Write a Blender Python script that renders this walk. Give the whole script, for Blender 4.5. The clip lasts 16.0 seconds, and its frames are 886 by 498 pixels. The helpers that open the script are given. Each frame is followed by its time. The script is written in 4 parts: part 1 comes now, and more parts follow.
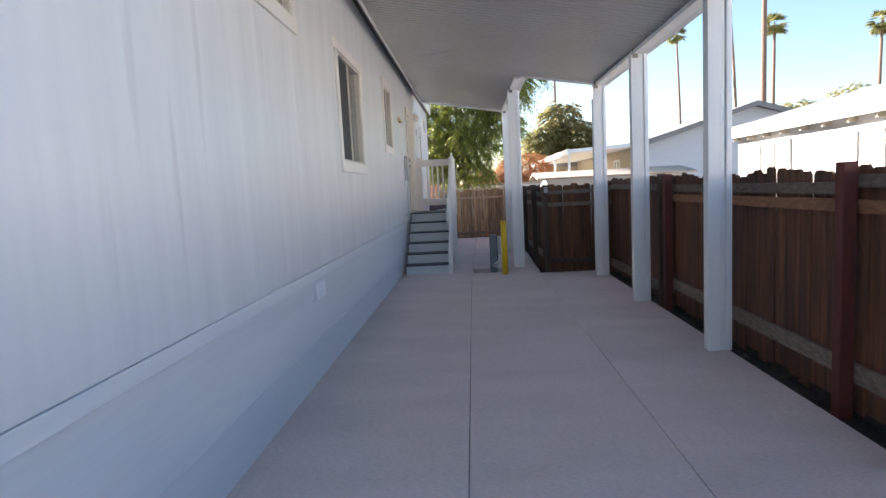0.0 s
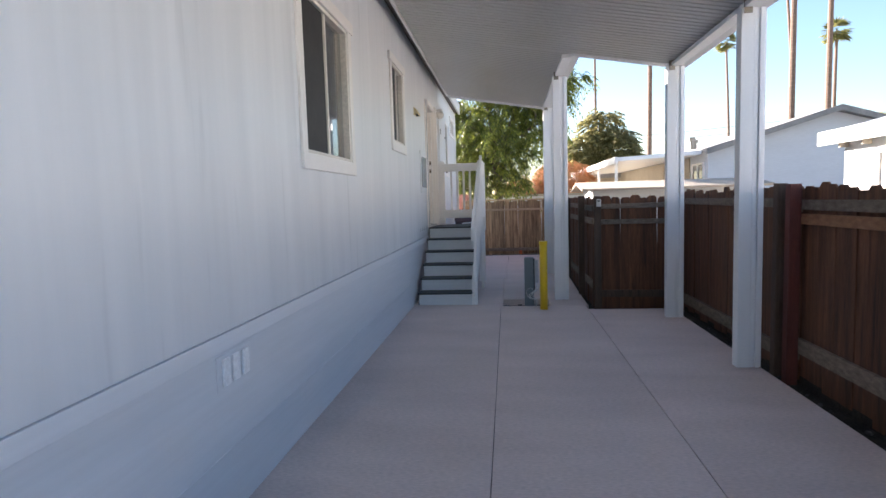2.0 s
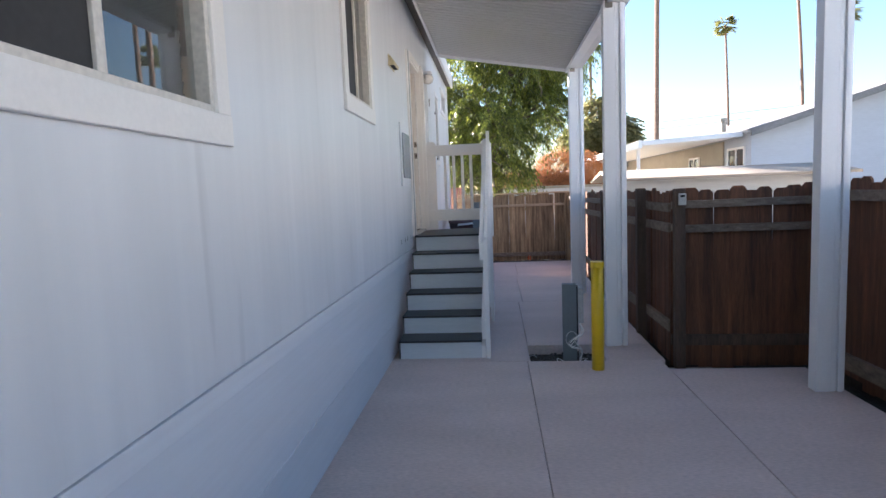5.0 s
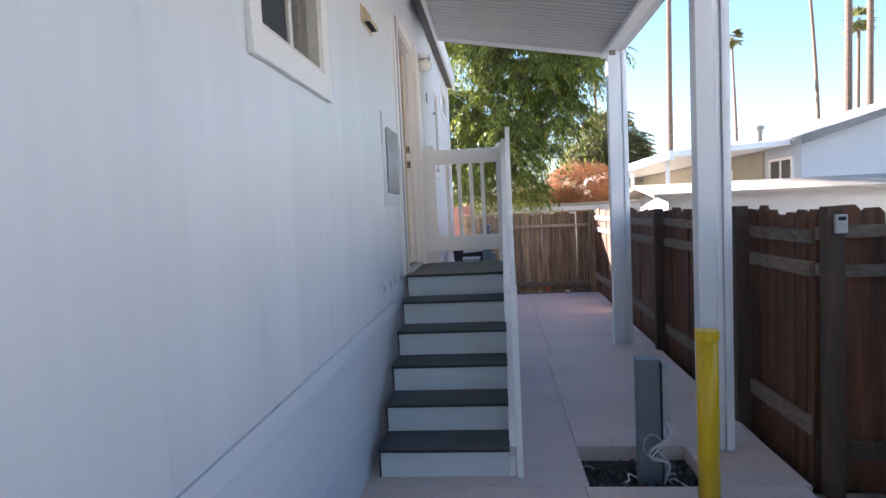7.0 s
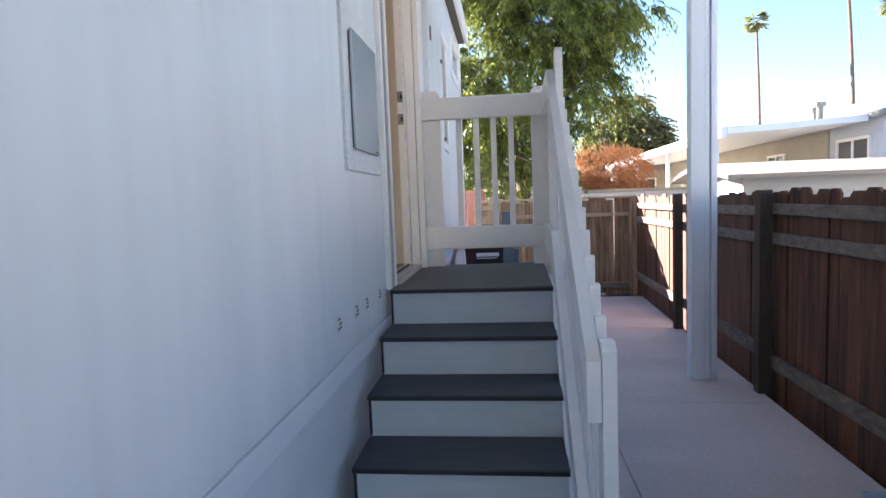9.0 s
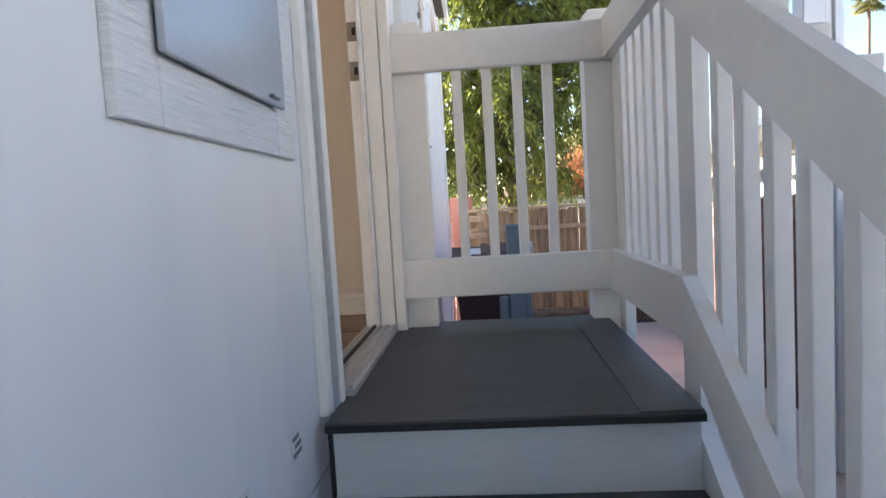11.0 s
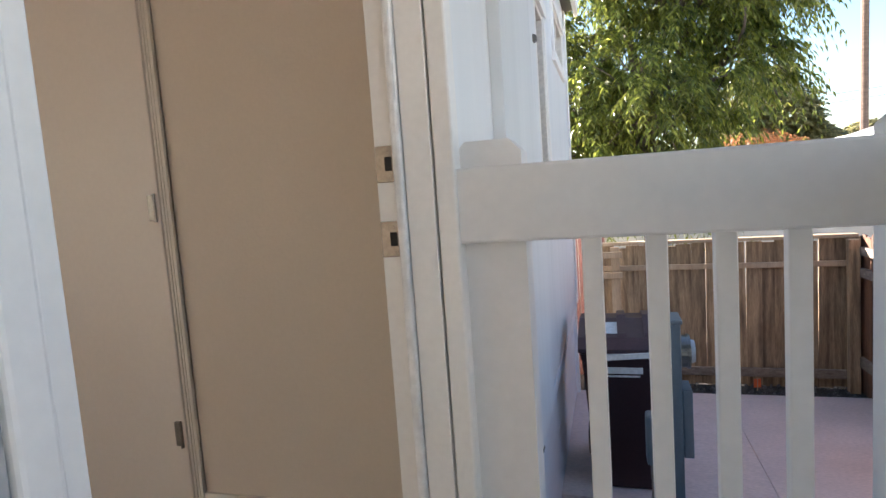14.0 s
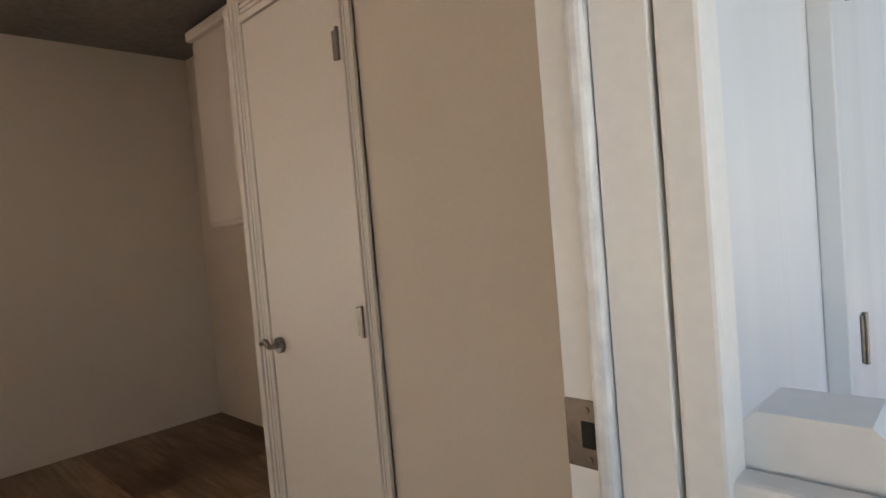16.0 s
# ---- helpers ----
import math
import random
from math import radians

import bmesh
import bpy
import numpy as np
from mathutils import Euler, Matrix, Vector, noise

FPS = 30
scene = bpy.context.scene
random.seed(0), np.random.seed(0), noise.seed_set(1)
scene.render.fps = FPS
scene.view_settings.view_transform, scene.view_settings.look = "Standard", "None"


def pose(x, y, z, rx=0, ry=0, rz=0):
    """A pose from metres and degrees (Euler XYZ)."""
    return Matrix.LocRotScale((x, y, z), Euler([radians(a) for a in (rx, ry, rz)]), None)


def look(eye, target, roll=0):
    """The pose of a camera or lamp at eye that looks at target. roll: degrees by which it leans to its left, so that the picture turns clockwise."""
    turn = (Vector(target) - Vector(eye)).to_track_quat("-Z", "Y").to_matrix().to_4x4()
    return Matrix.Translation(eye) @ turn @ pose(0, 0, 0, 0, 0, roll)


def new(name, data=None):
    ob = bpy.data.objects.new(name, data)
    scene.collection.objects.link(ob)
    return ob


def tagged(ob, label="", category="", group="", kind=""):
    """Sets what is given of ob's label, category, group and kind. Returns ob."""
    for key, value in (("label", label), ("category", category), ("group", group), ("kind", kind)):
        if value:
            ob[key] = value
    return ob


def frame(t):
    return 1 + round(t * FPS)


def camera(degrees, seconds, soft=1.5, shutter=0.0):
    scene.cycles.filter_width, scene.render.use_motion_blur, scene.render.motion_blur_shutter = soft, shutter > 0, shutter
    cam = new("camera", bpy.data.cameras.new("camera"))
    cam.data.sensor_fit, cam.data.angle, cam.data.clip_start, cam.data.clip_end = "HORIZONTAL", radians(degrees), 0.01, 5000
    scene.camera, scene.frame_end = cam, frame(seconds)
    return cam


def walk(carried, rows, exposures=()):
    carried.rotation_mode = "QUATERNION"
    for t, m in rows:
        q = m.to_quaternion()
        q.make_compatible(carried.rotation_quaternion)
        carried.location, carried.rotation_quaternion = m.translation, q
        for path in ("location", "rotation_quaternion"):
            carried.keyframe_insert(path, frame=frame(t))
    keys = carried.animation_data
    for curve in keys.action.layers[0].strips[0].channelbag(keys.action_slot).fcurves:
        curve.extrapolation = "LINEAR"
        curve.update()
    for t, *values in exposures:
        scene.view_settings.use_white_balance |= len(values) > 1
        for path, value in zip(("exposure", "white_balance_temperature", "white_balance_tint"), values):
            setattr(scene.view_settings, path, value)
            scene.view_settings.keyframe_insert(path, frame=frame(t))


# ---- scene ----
cam = camera(75.4, 16.0)
PATH = [
    (0, (1.67, 0.556, 1.589), (1.556, 2.542, 1.381), -3.0),
    (0.5, (1.743, 1.11, 1.605), (1.528, 3.095, 1.489), -1.9),
    (1, (1.735, 1.648, 1.608), (1.544, 3.636, 1.495), -1.3),
    (1.5, (1.743, 2.208, 1.584), (1.514, 4.189, 1.432), -1.6),
    (2, (1.693, 2.752, 1.58), (1.468, 4.732, 1.41), -1.7),
    (2.5, (1.64, 3.292, 1.569), (1.433, 5.274, 1.4), -2.1),
    (3, (1.572, 3.829, 1.559), (1.374, 5.812, 1.391), -1.7),
    (3.5, (1.503, 4.335, 1.559), (1.321, 6.321, 1.411), -1.7),
    (3.7, (1.506, 4.547, 1.544), (1.294, 6.531, 1.4), -1.5),
    (5.8, (1.23, 6.576, 1.652), (1.054, 8.556, 1.43), -2.7),
    (6, (1.231, 6.789, 1.633), (1.002, 8.764, 1.415), -3.1),
    (6.5, (1.175, 7.309, 1.646), (0.938, 9.287, 1.476), -2.2),
    (7, (1.122, 7.821, 1.644), (0.933, 9.808, 1.512), -2.7),
    (7.5, (1.133, 8.307, 1.652), (0.912, 10.291, 1.517), -1.3),
    (8, (1.048, 8.798, 1.631), (0.835, 10.78, 1.468), -2.0),
    (8.5, (1.006, 9.279, 1.567), (0.768, 11.258, 1.397), -2.0),
    (10.8, (0.698, 11.249, 1.562), (0.607, 13.242, 1.421), -3.4),
    (11, (0.711, 11.416, 1.584), (0.575, 13.407, 1.443), -3.4),
    (11.5, (0.71, 11.776, 1.732), (0.476, 13.755, 1.581), -2.62),
    (12, (0.689, 11.997, 1.847), (0.465, 13.977, 1.68), -2.55),
    (12.5, (0.702, 12.147, 1.942), (0.442, 14.123, 1.765), -2.67),
    (13, (0.741, 12.316, 2.048), (0.363, 14.271, 1.85), -2.74),
    (13.5, (0.761, 12.424, 2.122), (0.229, 14.341, 1.918), -2.99),
    (14, (0.682, 12.574, 2.218), (0.116, 14.488, 2.022), -4.05),
    (14.5, (0.656, 12.684, 2.277), (-0.027, 14.553, 2.09), -3.72),
    (15, (0.657, 12.854, 2.366), (-0.279, 14.613, 2.195), -3.98),
    (15.5, (0.647, 12.966, 2.439), (-0.512, 14.591, 2.321), -4.37),
    (16, (0.571, 13.135, 2.51), (-0.812, 14.576, 2.43), -4.85),
]
walk(cam, [(t, look(eye, target, roll)) for t, eye, target, roll in PATH], [(0.0, 2.72, 6250, 18), (3.5, 2.84, 6080, 19), (7.0, 2.94, 5820, 18), (8.5, 3.01, 5780, 18), (11.0, 3.24, 6150, 18), (12.0, 3.18, 6200, 18), (13.5, 2.96, 6120, 16), (14.5, 3.06, 6250, 16), (15.5, 3.14, 6350, 16), (16.0, 3.0, 6250, 15)])

# world and sun
SUN_AZ, SUN_EL = 40.0, 22.5     # from -x turned towards +y, and above the horizon
world = bpy.data.worlds.new("world")
scene.world = world
world.use_nodes = True
wn = world.node_tree.nodes
sky = wn.new("ShaderNodeTexSky")
sky.sky_type = "NISHITA"
sky.sun_disc = False
sky.sun_elevation = radians(SUN_EL)
sky.sun_rotation = radians(-90 + SUN_AZ)
sky.air_density, sky.dust_density, sky.ozone_density = 1.25, 0.05, 2.7
world.node_tree.links.new(sky.outputs[0], wn["Background"].inputs[0])
wn["Background"].inputs[1].default_value = 0.042
sun_way = Vector((-math.cos(radians(SUN_EL)) * math.cos(radians(SUN_AZ)), math.cos(radians(SUN_EL)) * math.sin(radians(SUN_AZ)), math.sin(radians(SUN_EL))))
sun = new("sun", bpy.data.lights.new("sun", "SUN"))
sun.data.energy, sun.data.angle, sun.data.color = 5.0, radians(0.5), (1.0, 0.9, 0.76)
sun.matrix_world = look(sun_way * 60, (0, 0, 0))


# ---- materials
def material(name, colour, rough=0.6, other=None, size=1.0, mix=0.5, grain=40.0, bump=0.0, metal=0.0, stretch=(1, 1, 1), random_shade=0.0, fine=0.15, specular=0.5, island=False):
    """A surface whose colour wanders between colour and other at the size given in metres, with fine grain and relief."""
    m = bpy.data.materials.new(name)
    m.use_nodes = True
    n, l = m.node_tree.nodes, m.node_tree.links
    b = n["Principled BSDF"]
    b.inputs["Roughness"].default_value, b.inputs["Metallic"].default_value = rough, metal
    b.inputs["Specular IOR Level"].default_value = specular
    co, mp = n.new("ShaderNodeTexCoord"), n.new("ShaderNodeMapping")
    l.new(co.outputs["Object"], mp.inputs[0])
    mp.inputs["Scale"].default_value = stretch
    if random_shade:
        ob = n.new("ShaderNodeNewGeometry" if island else "ShaderNodeObjectInfo")
        add = n.new("ShaderNodeVectorMath")
        sc = n.new("ShaderNodeMath")
        sc.operation = "MULTIPLY"
        sc.inputs[1].default_value = 37.0
        l.new(ob.outputs["Random Per Island" if island else "Random"], sc.inputs[0])
        l.new(mp.outputs[0], add.inputs[0])
        l.new(sc.outputs[0], add.inputs[1])
        at = add.outputs[0]
    else:
        at = mp.outputs[0]
    big, small = n.new("ShaderNodeTexNoise"), n.new("ShaderNodeTexNoise")
    big.inputs["Scale"].default_value, big.inputs["Detail"].default_value = 1.0 / size, 4
    small.inputs["Scale"].default_value, small.inputs["Detail"].default_value = grain, 6
    l.new(at, big.inputs["Vector"])
    l.new(at, small.inputs["Vector"])
    ramp = n.new("ShaderNodeValToRGB")
    other = other or tuple(c * 0.85 for c in colour)
    ramp.color_ramp.elements[0].position, ramp.color_ramp.elements[1].position = 0.5 - mix / 2, 0.5 + mix / 2
    ramp.color_ramp.elements[0].color, ramp.color_ramp.elements[1].color = (*colour, 1), (*other, 1)
    l.new(big.outputs[0], ramp.inputs[0])
    hs = n.new("ShaderNodeHueSaturation")
    l.new(ramp.outputs[0], hs.inputs["Color"])
    val = n.new("ShaderNodeMapRange")
    val.inputs["From Min"].default_value, val.inputs["From Max"].default_value = 0.25, 0.75
    val.inputs["To Min"].default_value, val.inputs["To Max"].default_value = 1 - fine, 1 + fine
    l.new(small.outputs[0], val.inputs["Value"])
    out = val.outputs[0]
    if random_shade:
        rs = n.new("ShaderNodeMapRange")
        rs.inputs["To Min"].default_value, rs.inputs["To Max"].default_value = 1 - random_shade, 1 + random_shade
        l.new(ob.outputs["Random Per Island" if island else "Random"], rs.inputs["Value"])
        mu = n.new("ShaderNodeMath")
        mu.operation = "MULTIPLY"
        l.new(out, mu.inputs[0])
        l.new(rs.outputs[0], mu.inputs[1])
        out = mu.outputs[0]
    l.new(out, hs.inputs["Value"])
    l.new(hs.outputs[0], b.inputs["Base Color"])
    if bump:
        bp = n.new("ShaderNodeBump")
        bp.inputs["Strength"].default_value, bp.inputs["Distance"].default_value = 1.0, bump
        l.new(small.outputs[0], bp.inputs["Height"])
        l.new(bp.outputs[0], b.inputs["Normal"])
    return m


def glass_material(name, tint=(0.8, 0.85, 0.85), rough=0.0):
    m = bpy.data.materials.new(name)
    m.use_nodes = True
    b = m.node_tree.nodes["Principled BSDF"]
    b.inputs["Base Color"].default_value = (*tint, 1)
    b.inputs["Roughness"].default_value = rough
    b.inputs["Transmission Weight"].default_value = 1.0
    b.inputs["IOR"].default_value = 1.5
    return m


SIDING = material("painted_siding", (0.80, 0.815, 0.82), 0.33, (0.70, 0.72, 0.73), 0.3, 0.5, 7, 0.0009, stretch=(1, 1.5, 0.10), fine=0.025)


def add_streaks(m, low, high, depth, stretch):
    """Narrow grey rain streaks down a painted wall, sparse and uneven."""
    n, l = m.node_tree.nodes, m.node_tree.links
    b = n["Principled BSDF"]
    co, mp, no = n.new("ShaderNodeTexCoord"), n.new("ShaderNodeMapping"), n.new("ShaderNodeTexNoise")
    mp.inputs["Scale"].default_value = stretch
    no.inputs["Scale"].default_value, no.inputs["Detail"].default_value = 1.0, 3
    l.new(co.outputs["Object"], mp.inputs[0])
    l.new(mp.outputs[0], no.inputs["Vector"])
    ra = n.new("ShaderNodeMapRange")
    ra.inputs["From Min"].default_value, ra.inputs["From Max"].default_value = low, high
    ra.inputs["To Min"].default_value, ra.inputs["To Max"].default_value = 1.0, 1.0 - depth
    l.new(no.outputs[0], ra.inputs["Value"])
    hs = n.new("ShaderNodeHueSaturation")
    l.new(b.inputs["Base Color"].links[0].from_socket, hs.inputs["Color"])
    l.new(ra.outputs[0], hs.inputs["Value"])
    l.new(hs.outputs[0], b.inputs["Base Color"])


add_streaks(SIDING, 0.63, 0.76, 0.12, (1, 9, 0.7))
SKIRT = material("painted_skirting", (0.78, 0.80, 0.82), 0.45, (0.70, 0.725, 0.745), 0.8, 0.6, 9, 0.0012, stretch=(1, 0.22, 5), fine=0.03)
TRIM = material("white_trim_paint", (0.88, 0.86, 0.82), 0.4, (0.83, 0.81, 0.77), 0.5, 0.6, 60, 0.0004, fine=0.03)
RAILPAINT = material("railing_paint", (0.84, 0.82, 0.795), 0.42, (0.78, 0.76, 0.735), 0.35, 0.6, 35, 0.0006, fine=0.03)
RISER = material("riser_paint", (0.66, 0.68, 0.69), 0.5, (0.59, 0.61, 0.62), 0.3, 0.6, 14, 0.0012, stretch=(1, 8, 10), fine=0.05)
TREAD = material("dark_grey_deck_paint", (0.040, 0.044, 0.051), 0.5, (0.066, 0.070, 0.078), 0.25, 0.5, 22, 0.0012, stretch=(1, 7, 3), fine=0.18)
BLACK = material("black_edge", (0.012, 0.012, 0.014), 0.5, (0.02, 0.02, 0.022), 0.1)
ALU = material("white_aluminium", (0.84, 0.845, 0.85), 0.32, (0.78, 0.785, 0.795), 0.6, 0.6, 80, 0.0002, fine=0.02)
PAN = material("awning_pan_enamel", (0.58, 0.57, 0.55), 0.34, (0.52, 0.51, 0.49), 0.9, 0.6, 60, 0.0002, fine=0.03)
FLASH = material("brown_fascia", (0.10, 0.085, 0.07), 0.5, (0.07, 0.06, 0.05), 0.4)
CONCRETE = material("concrete_slab", (0.72, 0.60, 0.55), 0.72, (0.60, 0.495, 0.45), 0.7, 0.5, 50, 0.0016, fine=0.14, random_shade=0.03, stretch=(0.6, 1.6, 1))
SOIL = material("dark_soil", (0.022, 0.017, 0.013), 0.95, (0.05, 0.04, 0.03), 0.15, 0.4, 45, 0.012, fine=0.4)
GROUNDM = material("dry_ground", (0.40, 0.36, 0.30), 0.95, (0.27, 0.25, 0.19), 3.0, 0.5, 12, 0.02, fine=0.3)
GRAVEL = material("gravel", (0.11, 0.10, 0.09), 0.85, (0.045, 0.04, 0.037), 0.05, 0.4, 60, 0.003, random_shade=0.5, island=True)
FENCE = material("stained_fence_board", (0.20, 0.083, 0.038), 0.8, (0.045, 0.023, 0.014), 0.35, 0.5, 28, 0.0025, stretch=(6, 6, 0.45), random_shade=0.14, fine=0.3)
FENCE_OLD = material("weathered_fence_board", (0.50, 0.34, 0.19), 0.85, (0.11, 0.068, 0.038), 0.3, 0.5, 28, 0.003, stretch=(6, 6, 0.5), random_shade=0.3, fine=0.3)
RAIL_OLD = material("grey_weathered_rail", (0.27, 0.215, 0.165), 0.85, (0.13, 0.095, 0.068), 0.25, 0.5, 25, 0.003, stretch=(3, 0.5, 8), random_shade=0.2, fine=0.3)
RAIL_NEW = material("fresh_brown_rail", (0.30, 0.15, 0.07), 0.75, (0.17, 0.075, 0.035), 0.25, 0.5, 25, 0.002, stretch=(3, 0.5, 8), random_shade=0.15, fine=0.2)
REDPOST = material("red_brown_post", (0.16, 0.036, 0.022), 0.7, (0.085, 0.024, 0.017), 0.3, 0.5, 26, 0.002, stretch=(5, 5, 0.6), fine=0.25)
DARKPOST = material("dark_fence_post", (0.115, 0.075, 0.052), 0.85, (0.06, 0.04, 0.03), 0.3, 0.5, 26, 0.003, stretch=(5, 5, 0.6), fine=0.3)
VINYLRED = material("brick_red_vinyl", (0.21, 0.085, 0.065), 0.6, (0.17, 0.068, 0.052), 0.4)
YELLOW = material("yellow_bollard_paint", (0.83, 0.55, 0.012), 0.35, (0.72, 0.45, 0.01), 0.25, 0.6, 60, 0.0004, fine=0.04)
GREYMETAL = material("grey_utility_enamel", (0.16, 0.19, 0.21), 0.45, (0.125, 0.15, 0.165), 0.2, 0.6, 60, 0.0003, fine=0.06)
STEEL = material("brushed_steel", (0.30, 0.28, 0.25), 0.36, (0.22, 0.205, 0.185), 0.03, 0.6, 120, 0.0001, metal=1.0)
DARKMETAL = material("dark_hole", (0.01, 0.01, 0.01), 0.7)
BRASS = material("aged_brass", (0.55, 0.42, 0.2), 0.4, (0.4, 0.3, 0.15), 0.02, metal=1.0)
WALLIN = material("interior_cream_wall", (0.73, 0.655, 0.56), 0.72, (0.68, 0.61, 0.52), 0.9, 0.6, 90, 0.0008, fine=0.02)
DOORIN = material("interior_white_door", (0.78, 0.73, 0.665), 0.4, (0.74, 0.69, 0.63), 0.6, 0.6, 60, 0.0003, fine=0.02)
PLANKM = material("vinyl_plank", (0.36, 0.25, 0.165), 0.45, (0.15, 0.098, 0.064), 0.22, 0.5, 16, 0.0006, stretch=(0.6, 7, 1), random_shade=0.2, fine=0.2)
BLIND = material("window_blind", (0.10, 0.095, 0.085), 0.6, (0.08, 0.076, 0.07), 0.3)
SCREEN = material("insect_screen", (0.02, 0.02, 0.022), 0.6, (0.03, 0.03, 0.03), 0.2)
VINYL = material("window_frame_vinyl", (0.72, 0.68, 0.61), 0.4, (0.67, 0.63, 0.56), 0.3)
GLASS = glass_material("window_glass")
ALMOND = material("almond_plastic", (0.66, 0.56, 0.33), 0.5, (0.58, 0.48, 0.28), 0.1)
GLOBE = material("opal_glass", (0.80, 0.76, 0.68), 0.2, (0.76, 0.72, 0.64), 0.1)
BINM = material("maroon_bin_plastic", (0.032, 0.012, 0.014), 0.45, (0.045, 0.018, 0.02), 0.3, 0.6, 70, 0.0008)
BINLID = material("faded_bin_lid", (0.11, 0.055, 0.055), 0.5, (0.07, 0.035, 0.036), 0.2, 0.6, 70, 0.0008)
RUBBER = material("black_rubber", (0.015, 0.015, 0.016), 0.6)
WHITEPL = material("white_plastic", (0.85, 0.85, 0.84), 0.4, (0.74, 0.74, 0.72), 0.1)
PAPER = material("white_paper", (0.8, 0.8, 0.78), 0.7)
YELLOWPIPE = material("yellow_gas_pipe", (0.75, 0.5, 0.03), 0.4)
LOUVRE = material("white_louvre", (0.93, 0.94, 0.95), 0.3, (0.89, 0.90, 0.91), 0.1)
EMBOSSED = material("embossed_wood_board", (0.80, 0.815, 0.82), 0.36, (0.71, 0.73, 0.74), 0.08, 0.5, 16, 0.008, stretch=(1, 1, 9), fine=0.03)
SILL_METAL = material("mill_aluminium", (0.62, 0.62, 0.62), 0.42, (0.52, 0.52, 0.52), 0.05, 0.6, 90, 0.0002, metal=0.85, stretch=(6, 0.5, 1))
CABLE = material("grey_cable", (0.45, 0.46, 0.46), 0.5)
STUCCO = material("neighbour_white_siding", (0.60, 0.59, 0.57), 0.7, (0.55, 0.54, 0.52), 0.8, 0.6, 6, 0.003, stretch=(1, 1, 6), fine=0.05)
STUCCO_BLUE = material("neighbour_pale_siding", (0.52, 0.545, 0.585), 0.7, (0.48, 0.505, 0.545), 0.8, 0.6, 6, 0.003, stretch=(1, 1, 6), fine=0.05)
TAN = material("tan_siding", (0.40, 0.35, 0.27), 0.75, (0.34, 0.30, 0.23), 0.5)
ROOFM = material("grey_shingle_roof", (0.26, 0.25, 0.24), 0.9, (0.19, 0.185, 0.18), 0.4, 0.5, 20, 0.006, fine=0.2)
SHEDROOF = material("beige_roll_roofing", (0.42, 0.35, 0.27), 0.85, (0.34, 0.28, 0.21), 0.6, 0.5, 30, 0.003, fine=0.1)
BARK = material("grey_brown_bark", (0.13, 0.10, 0.075), 0.9, (0.07, 0.055, 0.042), 0.15, 0.5, 18, 0.012, stretch=(3, 3, 0.8), fine=0.3)
PALMBARK = material("palm_bark", (0.23, 0.155, 0.11), 0.9, (0.15, 0.10, 0.075), 0.5, 0.5, 6, 0.02, stretch=(1, 1, 5), fine=0.2)
# yellow-green second colour paints in sunlit clumps, the dark base shaded hollows
LEAF = material("green_leaf_sunlit_mix", (0.02, 0.045, 0.011), 0.30, (0.21, 0.235, 0.04), 0.55, 0.4, 9, 0, random_shade=0.45, island=True, fine=0.2)
LEAF_OLIVE = material("olive_leaf", (0.17, 0.17, 0.075), 0.55, (0.24, 0.22, 0.09), 2.0, 0.5, 9, 0, random_shade=0.4, island=True, fine=0.2)
LEAF_RUST = material("rust_leaf", (0.36, 0.17, 0.055), 0.6, (0.16, 0.08, 0.035), 0.4, 0.5, 9, 0, random_shade=0.4, island=True, fine=0.2)
PALMLEAF = material("palm_leaf", (0.09, 0.12, 0.035), 0.5, (0.16, 0.14, 0.05), 0.8, 0.5, 9, 0, random_shade=0.35, island=True, fine=0.2)
CARBLUE = material("dark_blue_tarp", (0.02, 0.03, 0.09), 0.5, (0.03, 0.04, 0.11), 0.3)
for foliage in (LEAF, LEAF_OLIVE, LEAF_RUST, PALMLEAF):
    nt = foliage.node_tree
    pb = nt.nodes["Principled BSDF"]
    pb.inputs["Specular IOR Level"].default_value = 0.35
    tl, mx = nt.nodes.new("ShaderNodeBsdfTranslucent"), nt.nodes.new("ShaderNodeMixShader")
    mx.inputs[0].default_value = 0.4
    bright = nt.nodes.new("ShaderNodeHueSaturation")
    bright.inputs["Hue"].default_value, bright.inputs["Value"].default_value = 0.488, 1.8
    nt.links.new(pb.inputs["Base Color"].links[0].from_socket, bright.inputs["Color"])
    nt.links.new(bright.outputs[0], tl.inputs[0])
    nt.links.new(pb.outputs[0], mx.inputs[1])
    nt.links.new(tl.outputs[0], mx.inputs[2])
    nt.links.new(mx.outputs[0], nt.nodes["Material Output"].inputs[0])


# ---- mesh helpers
def mesh_of(name, bm, mat):
    me = bpy.data.meshes.new(name)
    bm.normal_update()
    bm.to_mesh(me)
    bm.free()
    me.materials.append(mat)
    return me


def part(name, bm, mat, parent=None, label=""):
    """Links a bmesh as one mesh object, under a thing or under a part."""
    ob = new(name, mesh_of(name, bm, mat))
    if parent is not None:
        ob.parent = parent
    return tagged(ob, label)


def thing(name, label, category, group="", at=(0, 0, 0), rz=0.0, kind=""):
    ob = new(name)
    ob.empty_display_size = 0.1
    ob.matrix_basis = pose(*at, 0, 0, rz)
    return tagged(ob, label, category, group, kind)


def setting(name, bm, mat, label=""):
    return tagged(part(name, bm, mat), label, kind="structure")


